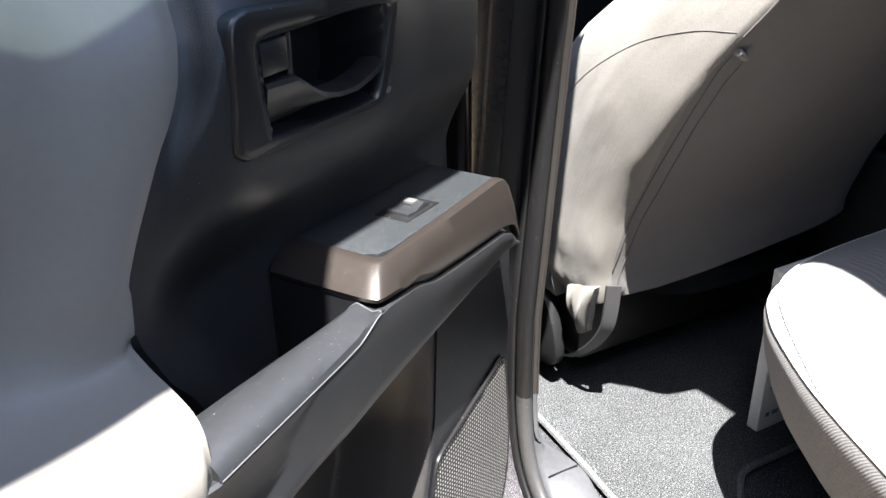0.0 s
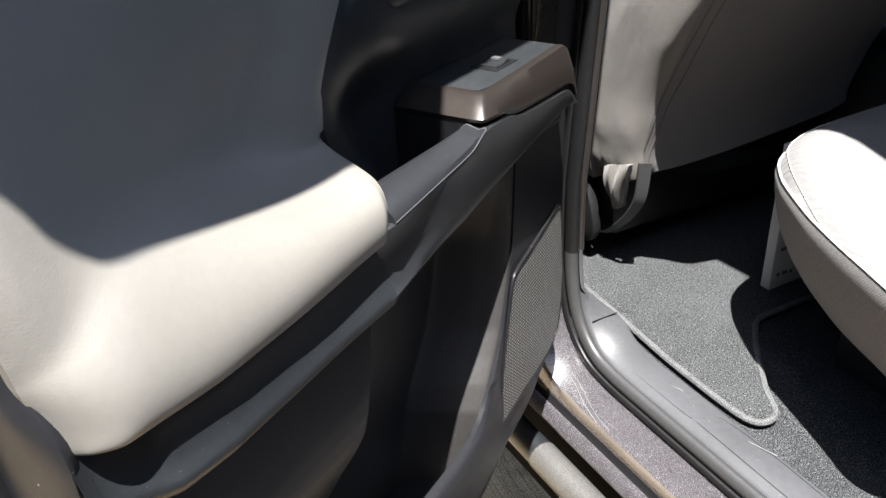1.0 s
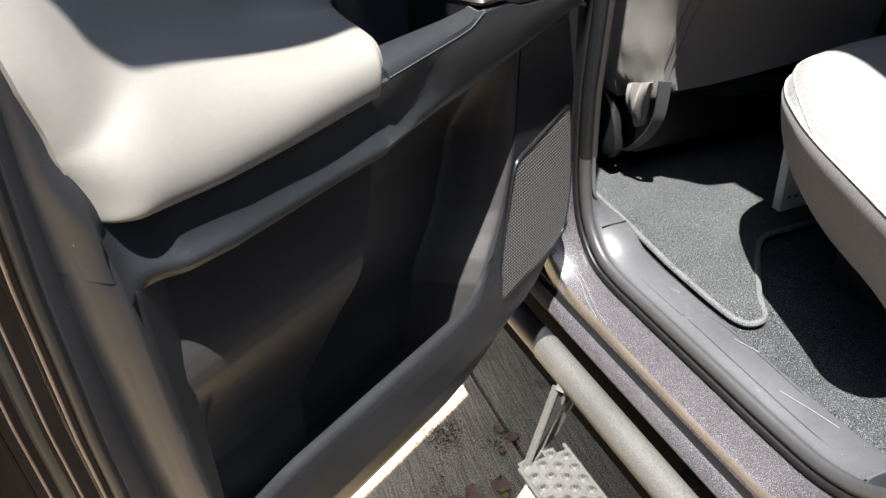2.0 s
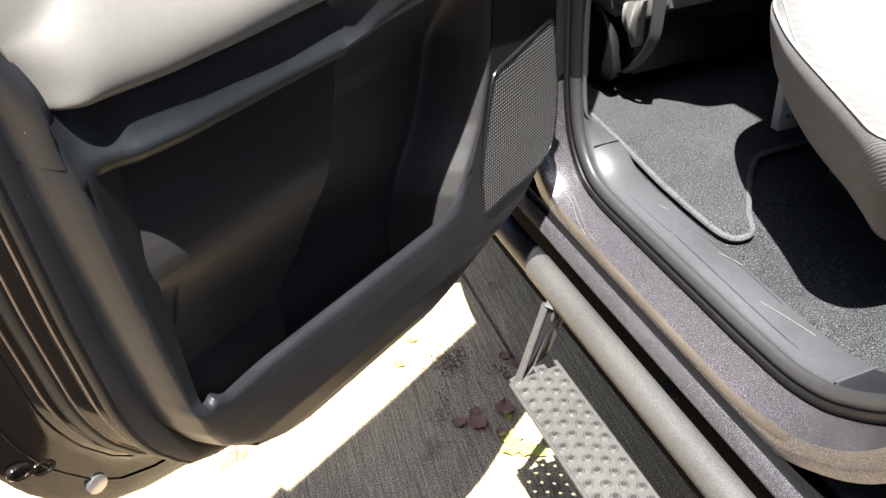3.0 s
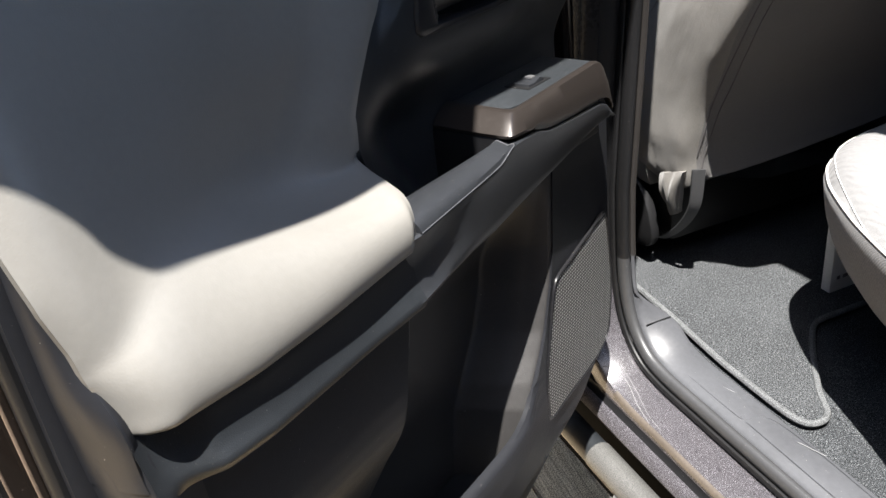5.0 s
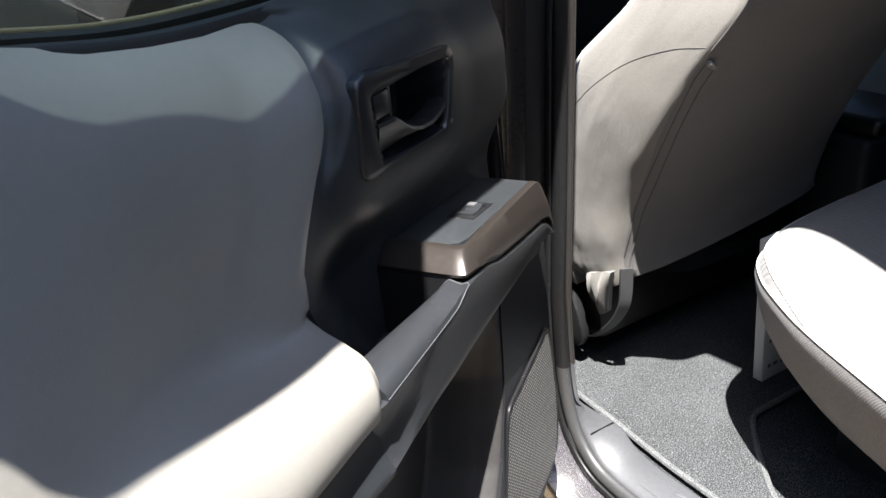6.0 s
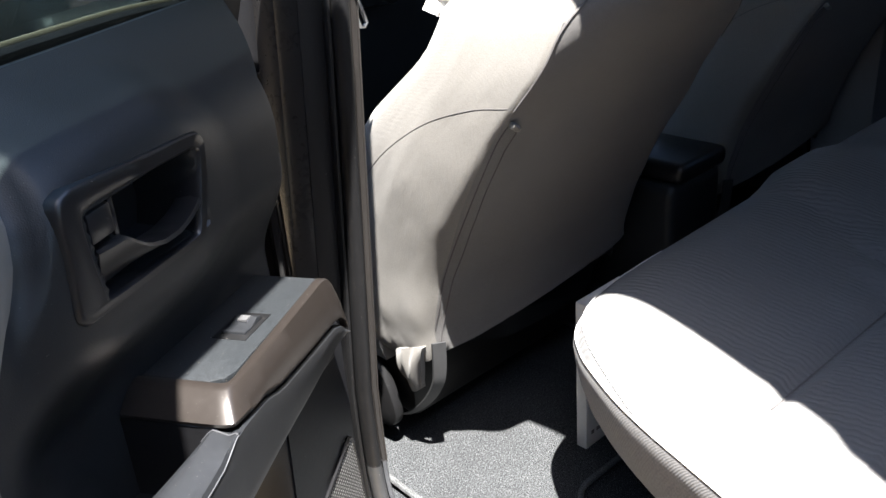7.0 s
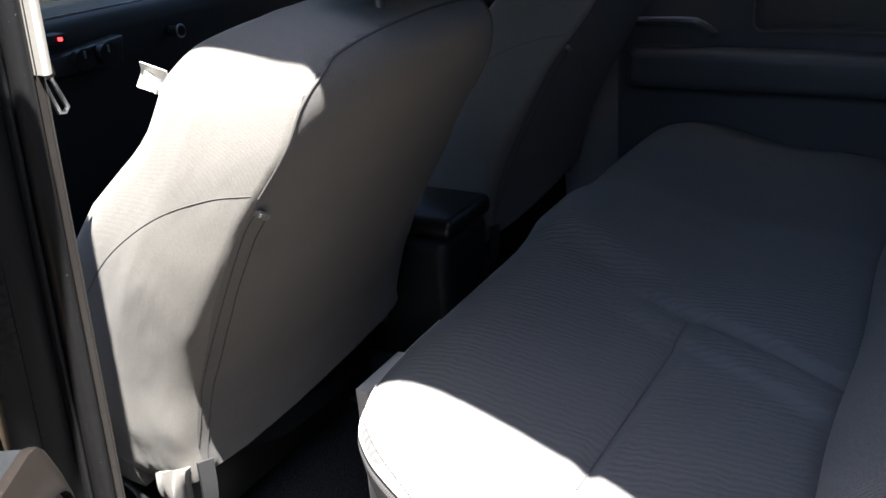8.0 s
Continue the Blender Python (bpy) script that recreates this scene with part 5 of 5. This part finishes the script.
    for x in (0.18, 0.50):
        o = part("seat_rail", block(x - 0.02, x + 0.02, 0.56, 0.95, 0.541, 0.60, 0.004), DARK_METAL, seat)
        o.matrix_basis = inv
    head = []
    for z, k in ((1.285, 0.75), (1.292, 0.93), (1.31, 1.0), (1.38, 1.0), (1.43, 0.9), (1.45, 0.6)):
        ring = []
        for i in range(28):
            t = 2 * math.pi * i / 28
            ring.append(Vector((0.33 + 0.135 * k * math.copysign(abs(math.cos(t)) ** 0.5, math.cos(t)), 0.185 - 0.3 * (z - 1.3) + 0.055 * k * math.copysign(abs(math.sin(t)) ** 0.5, math.sin(t)), z)))
        head.append(ring)
    o = part("headrest", skin(head), FABRIC, seat, "grey fabric headrest")
    o.matrix_basis = inv
    for x in (0.27, 0.39):
        o = part("headrest_post", tube([(x, 0.20, 1.22), (x, 0.19, 1.30)], 0.006, 10), SILVER, seat)
        o.matrix_basis = inv
    return seat


driver = make_seat("front_seat", "light grey fabric front seat with a sunlit side")
passenger = copy_thing(driver, pose(0.76, 0, 0.54))
passenger["label"] = "grey fabric front passenger seat in deep shade"

tag = thing("seat_tag", pose(0.134, 0.350, 1.206), "white fabric tag hanging off the front seat", "tag")
o = part("tag_fold", sheet(lambda u, v: (-0.003 + 0.003 * math.sin(v * 4) - 0.005 * u, 0.002 + 0.028 * u + 0.008 * v, 0.014 - 0.024 * v + 0.009 * u), 6, 8, (0.002, 0, 0)), WHITE, tag)
o = part("tag_fold", sheet(lambda u, v: (-0.008 + 0.002 * u, 0.010 + 0.018 * u + 0.006 * v, 0.006 - 0.014 * v + 0.008 * u), 5, 6, (0.0015, 0, 0)), WHITE, tag)

# ---- rear bench ----
bench = thing("rear_bench", pose(0, 0, 0.60), "light grey fabric rear bench seat with rolled front edge", "bench seat")
BINV = Matrix.Translation((0, 0, -0.60))


BENCH_PLAN = spline([(0.16, -0.42), (0.155, -0.30), (0.135, -0.215), (0.10, -0.192), (0.062, -0.184), (0.032, -0.175), (0.016, -0.158), (0.012, -0.132), (0.023, -0.098), (0.035, -0.062), (0.048, -0.018), (0.064, 0.038), (0.084, 0.092), (0.116, 0.152), (0.140, 0.184), (0.166, 0.209), (0.200, 0.226), (0.250, 0.238), (0.320, 0.243), (0.42, 0.244), (0.55, 0.244), (0.70, 0.244), (0.85, 0.244), (1.0, 0.244), (1.15, 0.240), (1.27, 0.225), (1.34, 0.15), (1.36, 0.05), (1.36, -0.2), (1.36, -0.42)], 4)


def bench_outline(inset):
    """Plan of the cushion, its outboard corner well rounded and its side spreading towards the back."""
    pts = []
    for p in BENCH_PLAN:
        core = Vector((min(1.2, max(0.30, p.x)), -0.08))
        pts.append(p + (core - p).normalized() * inset)
    return pts


def seat_top(x, y):
    z = 0.868 - 0.050 * (1 - smooth(-0.06, 0.20, y)) - 0.03 * (1 - smooth(-0.35, -0.1, y))
    ridge = 0.552 + 0.27 * (y + 0.11)
    broad = smooth(ridge - 0.004, ridge + 0.05, x)
    low, high = 0.505 + 0.41 * y, 0.557 + 0.33 * y
    f = 1 - smooth(-0.02, 0.09, y)
    steps = 0.5 * smooth(low - 0.010, low + 0.012, x) + 0.5 * smooth(high - 0.002, high + 0.012, x)
    z += 0.020 * lerp(broad, steps, f) * (1 - smooth(0.80, 0.92, x))
    z -= 0.006 * f * math.exp(-((x - high + 0.004) / 0.011) ** 2)
    z -= 0.010 * math.exp(-((y + 0.037 + 0.03 * (x - 0.2)) / 0.011) ** 2) * smooth(0.12, 0.2, x) * (1 - smooth(0.5, 0.56, x))
    return z


rings = []
for z, ins in ((0.668, 0.075), (0.672, 0.062), (0.69, 0.047), (0.715, 0.030), (0.745, 0.015), (0.77, 0.007), (0.795, 0.002), (0.8125, 0.0), (0.823, 0.004)):
    rings.append([Vector((p.x, p.y, z - 0.012 * (1 - smooth(-0.1, 0.15, p.y)))) for p in bench_outline(ins)])
for ins, drop in ((0.009, 0.031), (0.017, 0.022), (0.028, 0.0145), (0.044, 0.008), (0.064, 0.0035), (0.09, 0.001)):
    ring = []
    for p in bench_outline(ins):
        ring.append(Vector((p.x, p.y, seat_top(p.x, p.y) - drop)))
    rings.append(ring)
o = part("cushion_side", skin(rings[:9], caps=False), FABRIC_SIDE, bench, "grey twill side of the seat cushion")
o.matrix_basis = BINV
rim = []
for ring in rings[8:]:
    rim.append([lerp(ring[i], ring[(i + 1) % len(ring)], k) for i in range(len(ring)) for k in (0.0, 0.5)])
hub = Vector((0.66, -0.20, 0))
for k in np.linspace(0.0, 0.985, 110)[1:]:
    ring = []
    for q in rim[len(rings) - 9]:
        p = lerp(q, hub, k)
        ring.append(Vector((p.x, p.y, seat_top(p.x, p.y) - 0.001 * (1 - k))))
    rim.append(ring)
bm = skin(rim, caps=False)
bm.faces.new([bm.verts.new(p) for p in rim[-1]])
bmesh.ops.remove_doubles(bm, verts=bm.verts[:], dist=0.00005)
side = part("cushion_top", bm, FABRIC_TOP, bench, "ribbed light grey fabric top of the cushion")
side.matrix_basis = BINV
pipe = [Vector((p.x, p.y, 0.8225 - 0.012 * (1 - smooth(-0.1, 0.15, p.y)))) for p in bench_outline(0.0035)][24:78]
part("piping", tube(pipe, 0.0016, 8), PALE_THREAD, side, "pale stitched piping")
row = [Vector((p.x, p.y, seat_top(p.x, p.y) - 0.0265)) for p in bench_outline(0.0115)][26:76]
bm = bmesh.new()
for p, q in zip(row, row[1:]):
    count = max(1, round((q - p).length / 0.0065))
    for k in range(count):
        tube([lerp(p, q, (k + 0.15) / count), lerp(p, q, (k + 0.5) / count) + Vector((0, 0, 0.0005)), lerp(p, q, (k + 0.85) / count)], 0.0007, 5, bm)
part("stitching", bm, PALE_THREAD, side, "pale row of stitches along the edge")
fold = [Vector((x, -0.037 - 0.03 * (x - 0.2), seat_top(x, -0.037 - 0.03 * (x - 0.2)) + 0.0004)) for x in np.linspace(0.19, 0.54, 30)]
part("seam", tube(fold, 0.0009, 5), THREAD, side)
welt = [Vector((0.554 + 0.33 * y, y, seat_top(0.554 + 0.33 * y, y) + 0.0006)) for y in np.linspace(0.01, -0.27, 30)]
part("seam", tube(welt, 0.0009, 5), THREAD, side)


def rest_at(u, v):
    x, z = lerp(0.12, 1.35, u), lerp(0.79, 1.33, v)
    y = -0.262 - 0.30 * (z - 0.80)
    bol = 0.03 * (1 - smooth(0.0, 0.10, abs(z - 0.86))) - 0.01 * math.cos(u * math.pi * 6) * 0.3
    edge = smooth(0.0, 0.05, u) * smooth(0.0, 0.05, 1 - u) * smooth(0, 0.04, 1 - v)
    return x, y + bol - 0.05 * (1 - edge), z


o = part("backrest", sheet(rest_at, 60, 30, (0, -0.12, 0)), FABRIC_SIDE, bench, "grey fabric backrest of the bench")
o.matrix_basis = BINV
o = part("bench_base", block(0.21, 1.34, -0.40, 0.10, 0.543, 0.69, 0.01), BLACK, bench, "black plastic box under the cushion")
o.matrix_basis = BINV

# ---- floor mat ----
mat = thing("floor_mat", pose(0, 0, 0.55), "charcoal carpet floor mat with bound edge", "floor mat")
MINV = Matrix.Translation((0, 0, -0.55))
MAT_PTS = spline([(0.038, 0.42), (0.0335, 0.34), (0.029, 0.29), (0.0235, 0.22), (0.0215, 0.15), (0.0215, 0.10), (0.0245, 0.072), (0.034, 0.058), (0.052, 0.056), (0.067, 0.066), (0.078, 0.085), (0.092, 0.107), (0.137, 0.164), (0.178, 0.208), (0.205, 0.225), (0.25, 0.226), (0.40, 0.226), (0.52, 0.232), (0.54, 0.27), (0.54, 0.45), (0.53, 0.60), (0.40, 0.63), (0.20, 0.63), (0.10, 0.62), (0.06, 0.57), (0.044, 0.50)], 6, True)
rings = []
for k, z in ((1.0, 0.5445), (1.0, 0.5505), (0.985, 0.5525), (0.8, 0.5530), (0.5, 0.5530), (0.2, 0.5530), (0.02, 0.553)):
    rings.append([Vector((lerp(0.22, p.x, k), lerp(0.36, p.y, k), z)) for p in MAT_PTS])
o = part("mat_surface", skin(rings), MAT, mat)
o.matrix_basis = MINV
o = part("bound_edge", tube([Vector((p.x, p.y, 0.5515)) for p in MAT_PTS] + [Vector((MAT_PTS[0].x, MAT_PTS[0].y, 0.5515))], 0.0048, 8), MAT_EDGE, mat, "overlocked charcoal border")
o.matrix_basis = MINV

# ---- carton under the bench ----
box = thing("carton", pose(0.272, 0.2715, 0.5435), "small white carton with grey print beside the bench", "box")
part("carton_body", block(0, 0.10, 0.0, 0.018, 0, 0.250, 0.002), CARTON, box)
for i, (x, z, w) in enumerate(((0.012, 0.030, 0.006), (0.024, 0.030, 0.010), (0.040, 0.028, 0.006), (0.012, 0.075, 0.02))):
    part("print_bar", block(x, x + w, -0.0006, 0.001, z, z + 0.006, 0), INK, box)

# ---- running board ----
board = thing("running_board", pose(0, 0, 0.318), "grey tubular running board with dimpled step plate", "running board")
RINV = Matrix.Translation((0, 0, -0.318))


def rb(name, bm, mat, label=""):
    o = part(name, bm, mat, board, label)
    o.matrix_basis = RINV
    return o


TUBE_X, TUBE_Z, TUBE_R = -0.1645, 0.440, 0.0220
rb("side_tube", tube([(TUBE_X, y, TUBE_Z) for y in np.linspace(0.249, -1.2, 24)], TUBE_R, 32), STEP_GREY, "textured grey steel side tube")
# The tube goes on forward in black.
rb("tube_front_end", tube([(TUBE_X + 0.10 * smooth(0.45, 1.1, y), y, TUBE_Z) for y in np.linspace(1.1, 0.249, 14)], TUBE_R - 0.0012, 32), BLACK, "black front end of the tube")
PITCH = 0.0235


def step_mesh():
    """Step plate of raised rings with a hole in each, staggered rows, its outer edge rolled down."""
    bm = bmesh.new()
    cols, rows = 4, 40
    cw = 0.0195
    x_in = -0.178

    def shape(x, y, h):
        d = x_in - x
        z = 0.3255 - 0.02 * d - 0.9 * max(0.0, d - 0.045) ** 1.4 + h
        return (x, y, z)
    n = 16
    for r in range(rows):
        for c in range(cols):
            y0 = 0.150 - r * PITCH + (PITCH / 2 if c % 2 else 0)
            x0 = x_in - c * cw
            cx, cy = x0 - cw / 2, y0 - PITCH / 2
            corner = []
            for k in range(n):
                t = 2 * math.pi * k / n
                ct, st = math.cos(t), math.sin(t)
                m = 1 / max(abs(ct), abs(st))
                corner.append((cx + ct * m * cw / 2, cy + st * m * PITCH / 2))
            loops = [[bm.verts.new(shape(x, y, 0)) for x, y in corner]]
            for rad, h in ((0.0078, 0.0001), (0.0064, 0.0016), (0.0050, 0.0031), (0.0040, 0.0032), (0.0033, 0.0012), (0.0031, -0.0060)):
                loops.append([bm.verts.new(shape(cx + rad * math.cos(2 * math.pi * k / n), cy + rad * math.sin(2 * math.pi * k / n), h)) for k in range(n)])
            for a, b in zip(loops, loops[1:]):
                for k in range(n):
                    bm.faces.new((a[k], a[(k + 1) % n], b[(k + 1) % n], b[k]))
    bmesh.ops.remove_doubles(bm, verts=bm.verts[:], dist=0.0004)
    return bm


rb("step_plate", step_mesh(), STEP_GREY, "grey steel step plate with raised drain holes")
rb("step_lip", tube([(-0.2575, y, 0.3155) for y in np.linspace(0.152, -0.80, 12)], 0.0035, 8), STEP_GREY)
rb("step_edge", tube([(-0.178, y, 0.3225) for y in np.linspace(0.162, -0.80, 12)], 0.0035, 8), STEP_GREY)


def bracket(y_shift):
    """A pressed gusset between tube and step with a triangular window."""
    A = [Vector((-0.190, 0.174, 0.432)), Vector((-0.248, 0.150, 0.318)), Vector((-0.183, 0.187, 0.322)), Vector((-0.169, 0.154, 0.425))]
    A = [p + Vector((0, y_shift, 0)) for p in A]
    bm = bmesh.new()
    for a, b, r in ((A[0], A[1], 0.0062), (A[1], A[2], 0.0055), (A[2], A[3], 0.0060), (A[3], A[0], 0.007), (lerp(A[0], A[3], 0.5), lerp(A[1], A[2], 0.55), 0.0050)):
        tube([a, lerp(a, b, 0.5), b], r, 8, bm, 0.5)
    web = [lerp(A[0], A[3], 0.15), lerp(A[1], A[2], 0.06), lerp(A[1], A[2], 0.94), lerp(A[0], A[3], 0.85)]
    back = Vector((0, 0.004, 0.001))
    skin([[v + back for v in web], [v + back * 1.6 for v in web]], bm=bm)
    return bm


rb("step_bracket", bracket(0), STEP_GREY, "open triangular step bracket")
rb("step_bracket", bracket(-0.93), STEP_GREY)
for y in (0.7, -0.05, -0.7):
    rb("mount_arm", tube([(TUBE_X, y, TUBE_Z), (-0.12, y, 0.430), (-0.02, y, 0.45)], 0.014, 8), DARK_METAL)

# ---- console, dashboard, far door ----
console = thing("centre_console", pose(0.66, 0.4, 0.6), "dark plastic centre console between front seats", "console")
part("console_body", block(-0.05, 0.10, -0.05, 0.55, 0.0, 0.24, 0.02, 3), BLACK, console)
part("console_lid", block(-0.045, 0.095, -0.06, 0.20, 0.24, 0.275, 0.012, 3), BLACK_SMOOTH, console, "padded console lid")

dash = thing("dashboard", pose(0.65, 1.2, 0.75), "black dashboard with round vents in deep shade", "dashboard")
part("dash_body", block(-0.70, 0.72, -0.05, 0.22, -0.05, 0.42, 0.05, 4), BLACK, dash)
part("top_edge_trim", tube([(x, -0.045 - 0.02 * math.cos(2 * x), 0.4225 - 0.008 * x) for x in np.linspace(-0.35, 0.22, 12)], 0.0026, 6), SILVER, dash, "thin bright edge along the dashboard")
part("dash_fascia", prism([(-0.14, 0.325), (-0.135, 0.352), (0.085, 0.368), (0.072, 0.318), (0.06, 0.312)], -0.082, -0.045, 0.006, 2), CHARCOAL, dash, "grey climate control panel")
for x in (-0.028, 0.027):
    v = part("dial", tube([(x, -0.080, 0.343), (x, -0.098, 0.343)], 0.021, 20), BLACK_SMOOTH, dash, "round black dial")
    part("dial_mark", block(x - 0.002, x + 0.002, -0.1005, -0.097, 0.346, 0.360, 0.0005), SILVER, v)
part("ignition_ring", tube([(0.233 + 0.011 * math.cos(t), -0.08, 0.346 + 0.013 * math.sin(t)) for t in np.linspace(0, 2 * math.pi, 20)], 0.0022, 6), SILVER, dash, "bright lock ring")
part("ignition_barrel", tube([(0.233, -0.045, 0.346), (0.233, -0.083, 0.346)], 0.010, 16), BLACK_SMOOTH, dash, "black lock barrel")
part("warning_light", block(-0.063, -0.057, -0.086, -0.078, 0.384, 0.390, 0), GLOW, dash, "small red light")
part("light_socket", block(-0.075, -0.045, -0.080, -0.045, 0.378, 0.396, 0.003), BLACK, dash)
paper = thing("paper_sheet", pose(1.10, 1.16, 1.172, 12, 0, 20), "pale paper lying on the dashboard", "paper")
part("sheet", sheet(lambda u, v: (lerp(-0.05, 0.05, u), lerp(-0.04, 0.06, v), 0.004 * math.sin(3 * u)), 6, 4, (0, 0, -0.0015)), PAPER, paper)

far = thing("far_rear_door", pose(1.41, 0, 0.5), "closed rear door trim on the shaded side", "truck door")
# Black door plastic made lighter in place of light reaching this side.
part("trim_panel", block(-0.06, 0.0, -0.50, 0.34, 0.02, 0.70, 0.02, 3), FAR_TRIM_LIT, far, "black plastic trim panel, lightened for the light on it")
part("insert", block(-0.066, -0.05, -0.49, 0.06, 0.53, 0.68, 0.02, 3), VINYL, far, "light grey vinyl insert")
part("armrest", block(-0.12, -0.05, -0.35, 0.30, 0.42, 0.50, 0.02, 3), FAR_TRIM_LIT, far, "grey armrest")
part("pull_handle", tube(spline([(-0.062, 0.372, 0.505), (-0.085, 0.352, 0.535), (-0.09, 0.325, 0.548), (-0.09, 0.185, 0.552), (-0.085, 0.155, 0.545), (-0.062, 0.135, 0.525)], 5), 0.013, 10, flat=0.7), SILVER, far, "curved silver pull handle")

# ---- seat belt ----
belt_thing = thing("seat_belt", pose(0.0, 0.45, 0.7), "dark seat belt with metal tongue on the pillar", "seat belt")

def strap_at(u, v):
    z = lerp(0.62, 1.62, v)
    return -0.026 + tumble(z) + 0.02 * smooth(1.2, 1.6, z) + 0.018 * u, lerp(0.385, 0.425, u) - 0.45, z - 0.7


part("webbing", sheet(strap_at, 4, 20, (0.002, 0, 0)), BLACK, belt_thing, "black belt webbing")
tongue = [(0.047, -0.03, 0.528), (0.051, -0.03, 0.5305), (0.056, -0.03, 0.529), (0.061, -0.03, 0.513), (0.066, -0.03, 0.498), (0.062, -0.03, 0.4945), (0.056, -0.03, 0.495), (0.051, -0.03, 0.512)]
part("tongue", tube([Vector(p) for p in tongue + tongue[:1]], 0.0024, 8), SILVER, belt_thing, "bright metal tongue")
part("tongue_grip", block(0.018, 0.060, -0.036, -0.022, 0.528, 0.546, 0.004), BLACK_SMOOTH, belt_thing)

# ---- things on the ground ----
def make_leaf(seed, mat_, size, curl):
    rnd = random.Random(seed)
    bm = bmesh.new()
    n = 9
    L, R = [], []
    for i in range(n):
        t = i / (n - 1)
        w = size * 0.42 * math.sin(math.pi * min(1, t * 0.96 + 0.02)) ** 0.8 * (1 + 0.15 * rnd.uniform(-1, 1))
        z = 0.004 + curl * (t - 0.5) ** 2 * size
        y = size * (t - 0.5)
        L.append(Vector((-w, y, z + 0.25 * curl * size * rnd.uniform(0.2, 1))))
        R.append(Vector((w, y, z + 0.25 * curl * size * rnd.uniform(0.2, 1))))
    rows = [[l, lerp(l, Vector((0, l.y, l.z * 0.4 + 0.001)), 0.55), Vector((0, l.y, 0.002 + 0.2 * l.z)), lerp(r, Vector((0, r.y, r.z * 0.4 + 0.001)), 0.55), r] for l, r in zip(L, R)]
    top = [[bm.verts.new(p) for p in r] for r in rows]
    bot = [[bm.verts.new(p - Vector((0, 0, 0.0008))) for p in r] for r in rows]
    for a, b in zip(top, top[1:]):
        for i in range(4):
            bm.faces.new((a[i], a[i + 1], b[i + 1], b[i]))
    for a, b in zip(bot, bot[1:]):
        for i in range(4):
            bm.faces.new((a[i + 1], a[i], b[i], b[i + 1]))
    return part("leaf", bm, mat_)


for i, (x, y, s, turn) in enumerate(((-0.228, 0.375, 0.042, 20), (-0.260, 0.391, 0.03, 70), (-0.165, 0.386, 0.045, -30), (-0.222, 0.402, 0.028, 130), (-0.086, 0.495, 0.03, 80), (-0.101, 0.525, 0.028, 10), (-0.195, 0.330, 0.026, 40), (-0.122, 0.47, 0.022, 150))):
    o = make_leaf(i, LEAF, s, 0.5)
    o.matrix_basis = pose(x + 0.011, y + 0.023, -0.029, 0, 0, turn)
    tagged(o, "small dry brown leaf on the concrete", "leaf", "dry leaves")
for i, (x, y, s, turn) in enumerate(((-0.168, 0.368, 0.022, 10), (-0.185, 0.314, 0.045, 60), (-0.170, 0.278, 0.042, -40), (-0.150, 0.262, 0.035, 20), (-0.195, 0.29, 0.04, 100), (-0.31, 0.60, 0.03, 30), (-0.26, 0.66, 0.025, 60))):
    o = make_leaf(40 + i, PETAL, s, 0.25)
    o.name = "petal"
    o.matrix_basis = pose(x + 0.011, y + 0.023, -0.029, 0, 0, turn)
    tagged(o, "yellow-green petal lying on the concrete", "petal", "fallen petals")


def litter_mesh():
    """Tiny curled twigs and bits, thickest in the middle of each patch."""
    rnd = random.Random(77)
    bm = bmesh.new()
    for cx, cy, spread, count in ((-0.202, 0.585, 0.024, 170), (-0.168, 0.590, 0.020, 40), (-0.110, 0.522, 0.010, 34), (-0.274, 0.455, 0.013, 40), (-0.250, 0.498, 0.012, 16), (-0.19, 0.54, 0.05, 40)):
        for _ in range(count):
            x, y = rnd.gauss(cx, spread), rnd.gauss(cy, spread)
            turn, size, bend = rnd.uniform(0, 2 * math.pi), rnd.uniform(0.002, 0.006), rnd.uniform(-2, 2)
            pts = []
            for k in range(4):
                pts.append(Vector((x, y, -0.0288 + rnd.uniform(0, 0.0012))))
                x += size * 0.5 * math.cos(turn)
                y += size * 0.5 * math.sin(turn)
                turn += bend * 0.5
            w = rnd.uniform(0.0004, 0.0009)
            rings = [[p + Vector((w * math.cos(t), w * math.sin(t), w * math.sin(t * 2 + 1))) for t in (0, 2.1, 4.2)] for p in pts]
            skin(rings, bm=bm)
    return bm


litter = part("plant_litter", litter_mesh(), LITTER)
tagged(litter, "scattered brown plant litter on the concrete", "plant litter", kind="stuff")
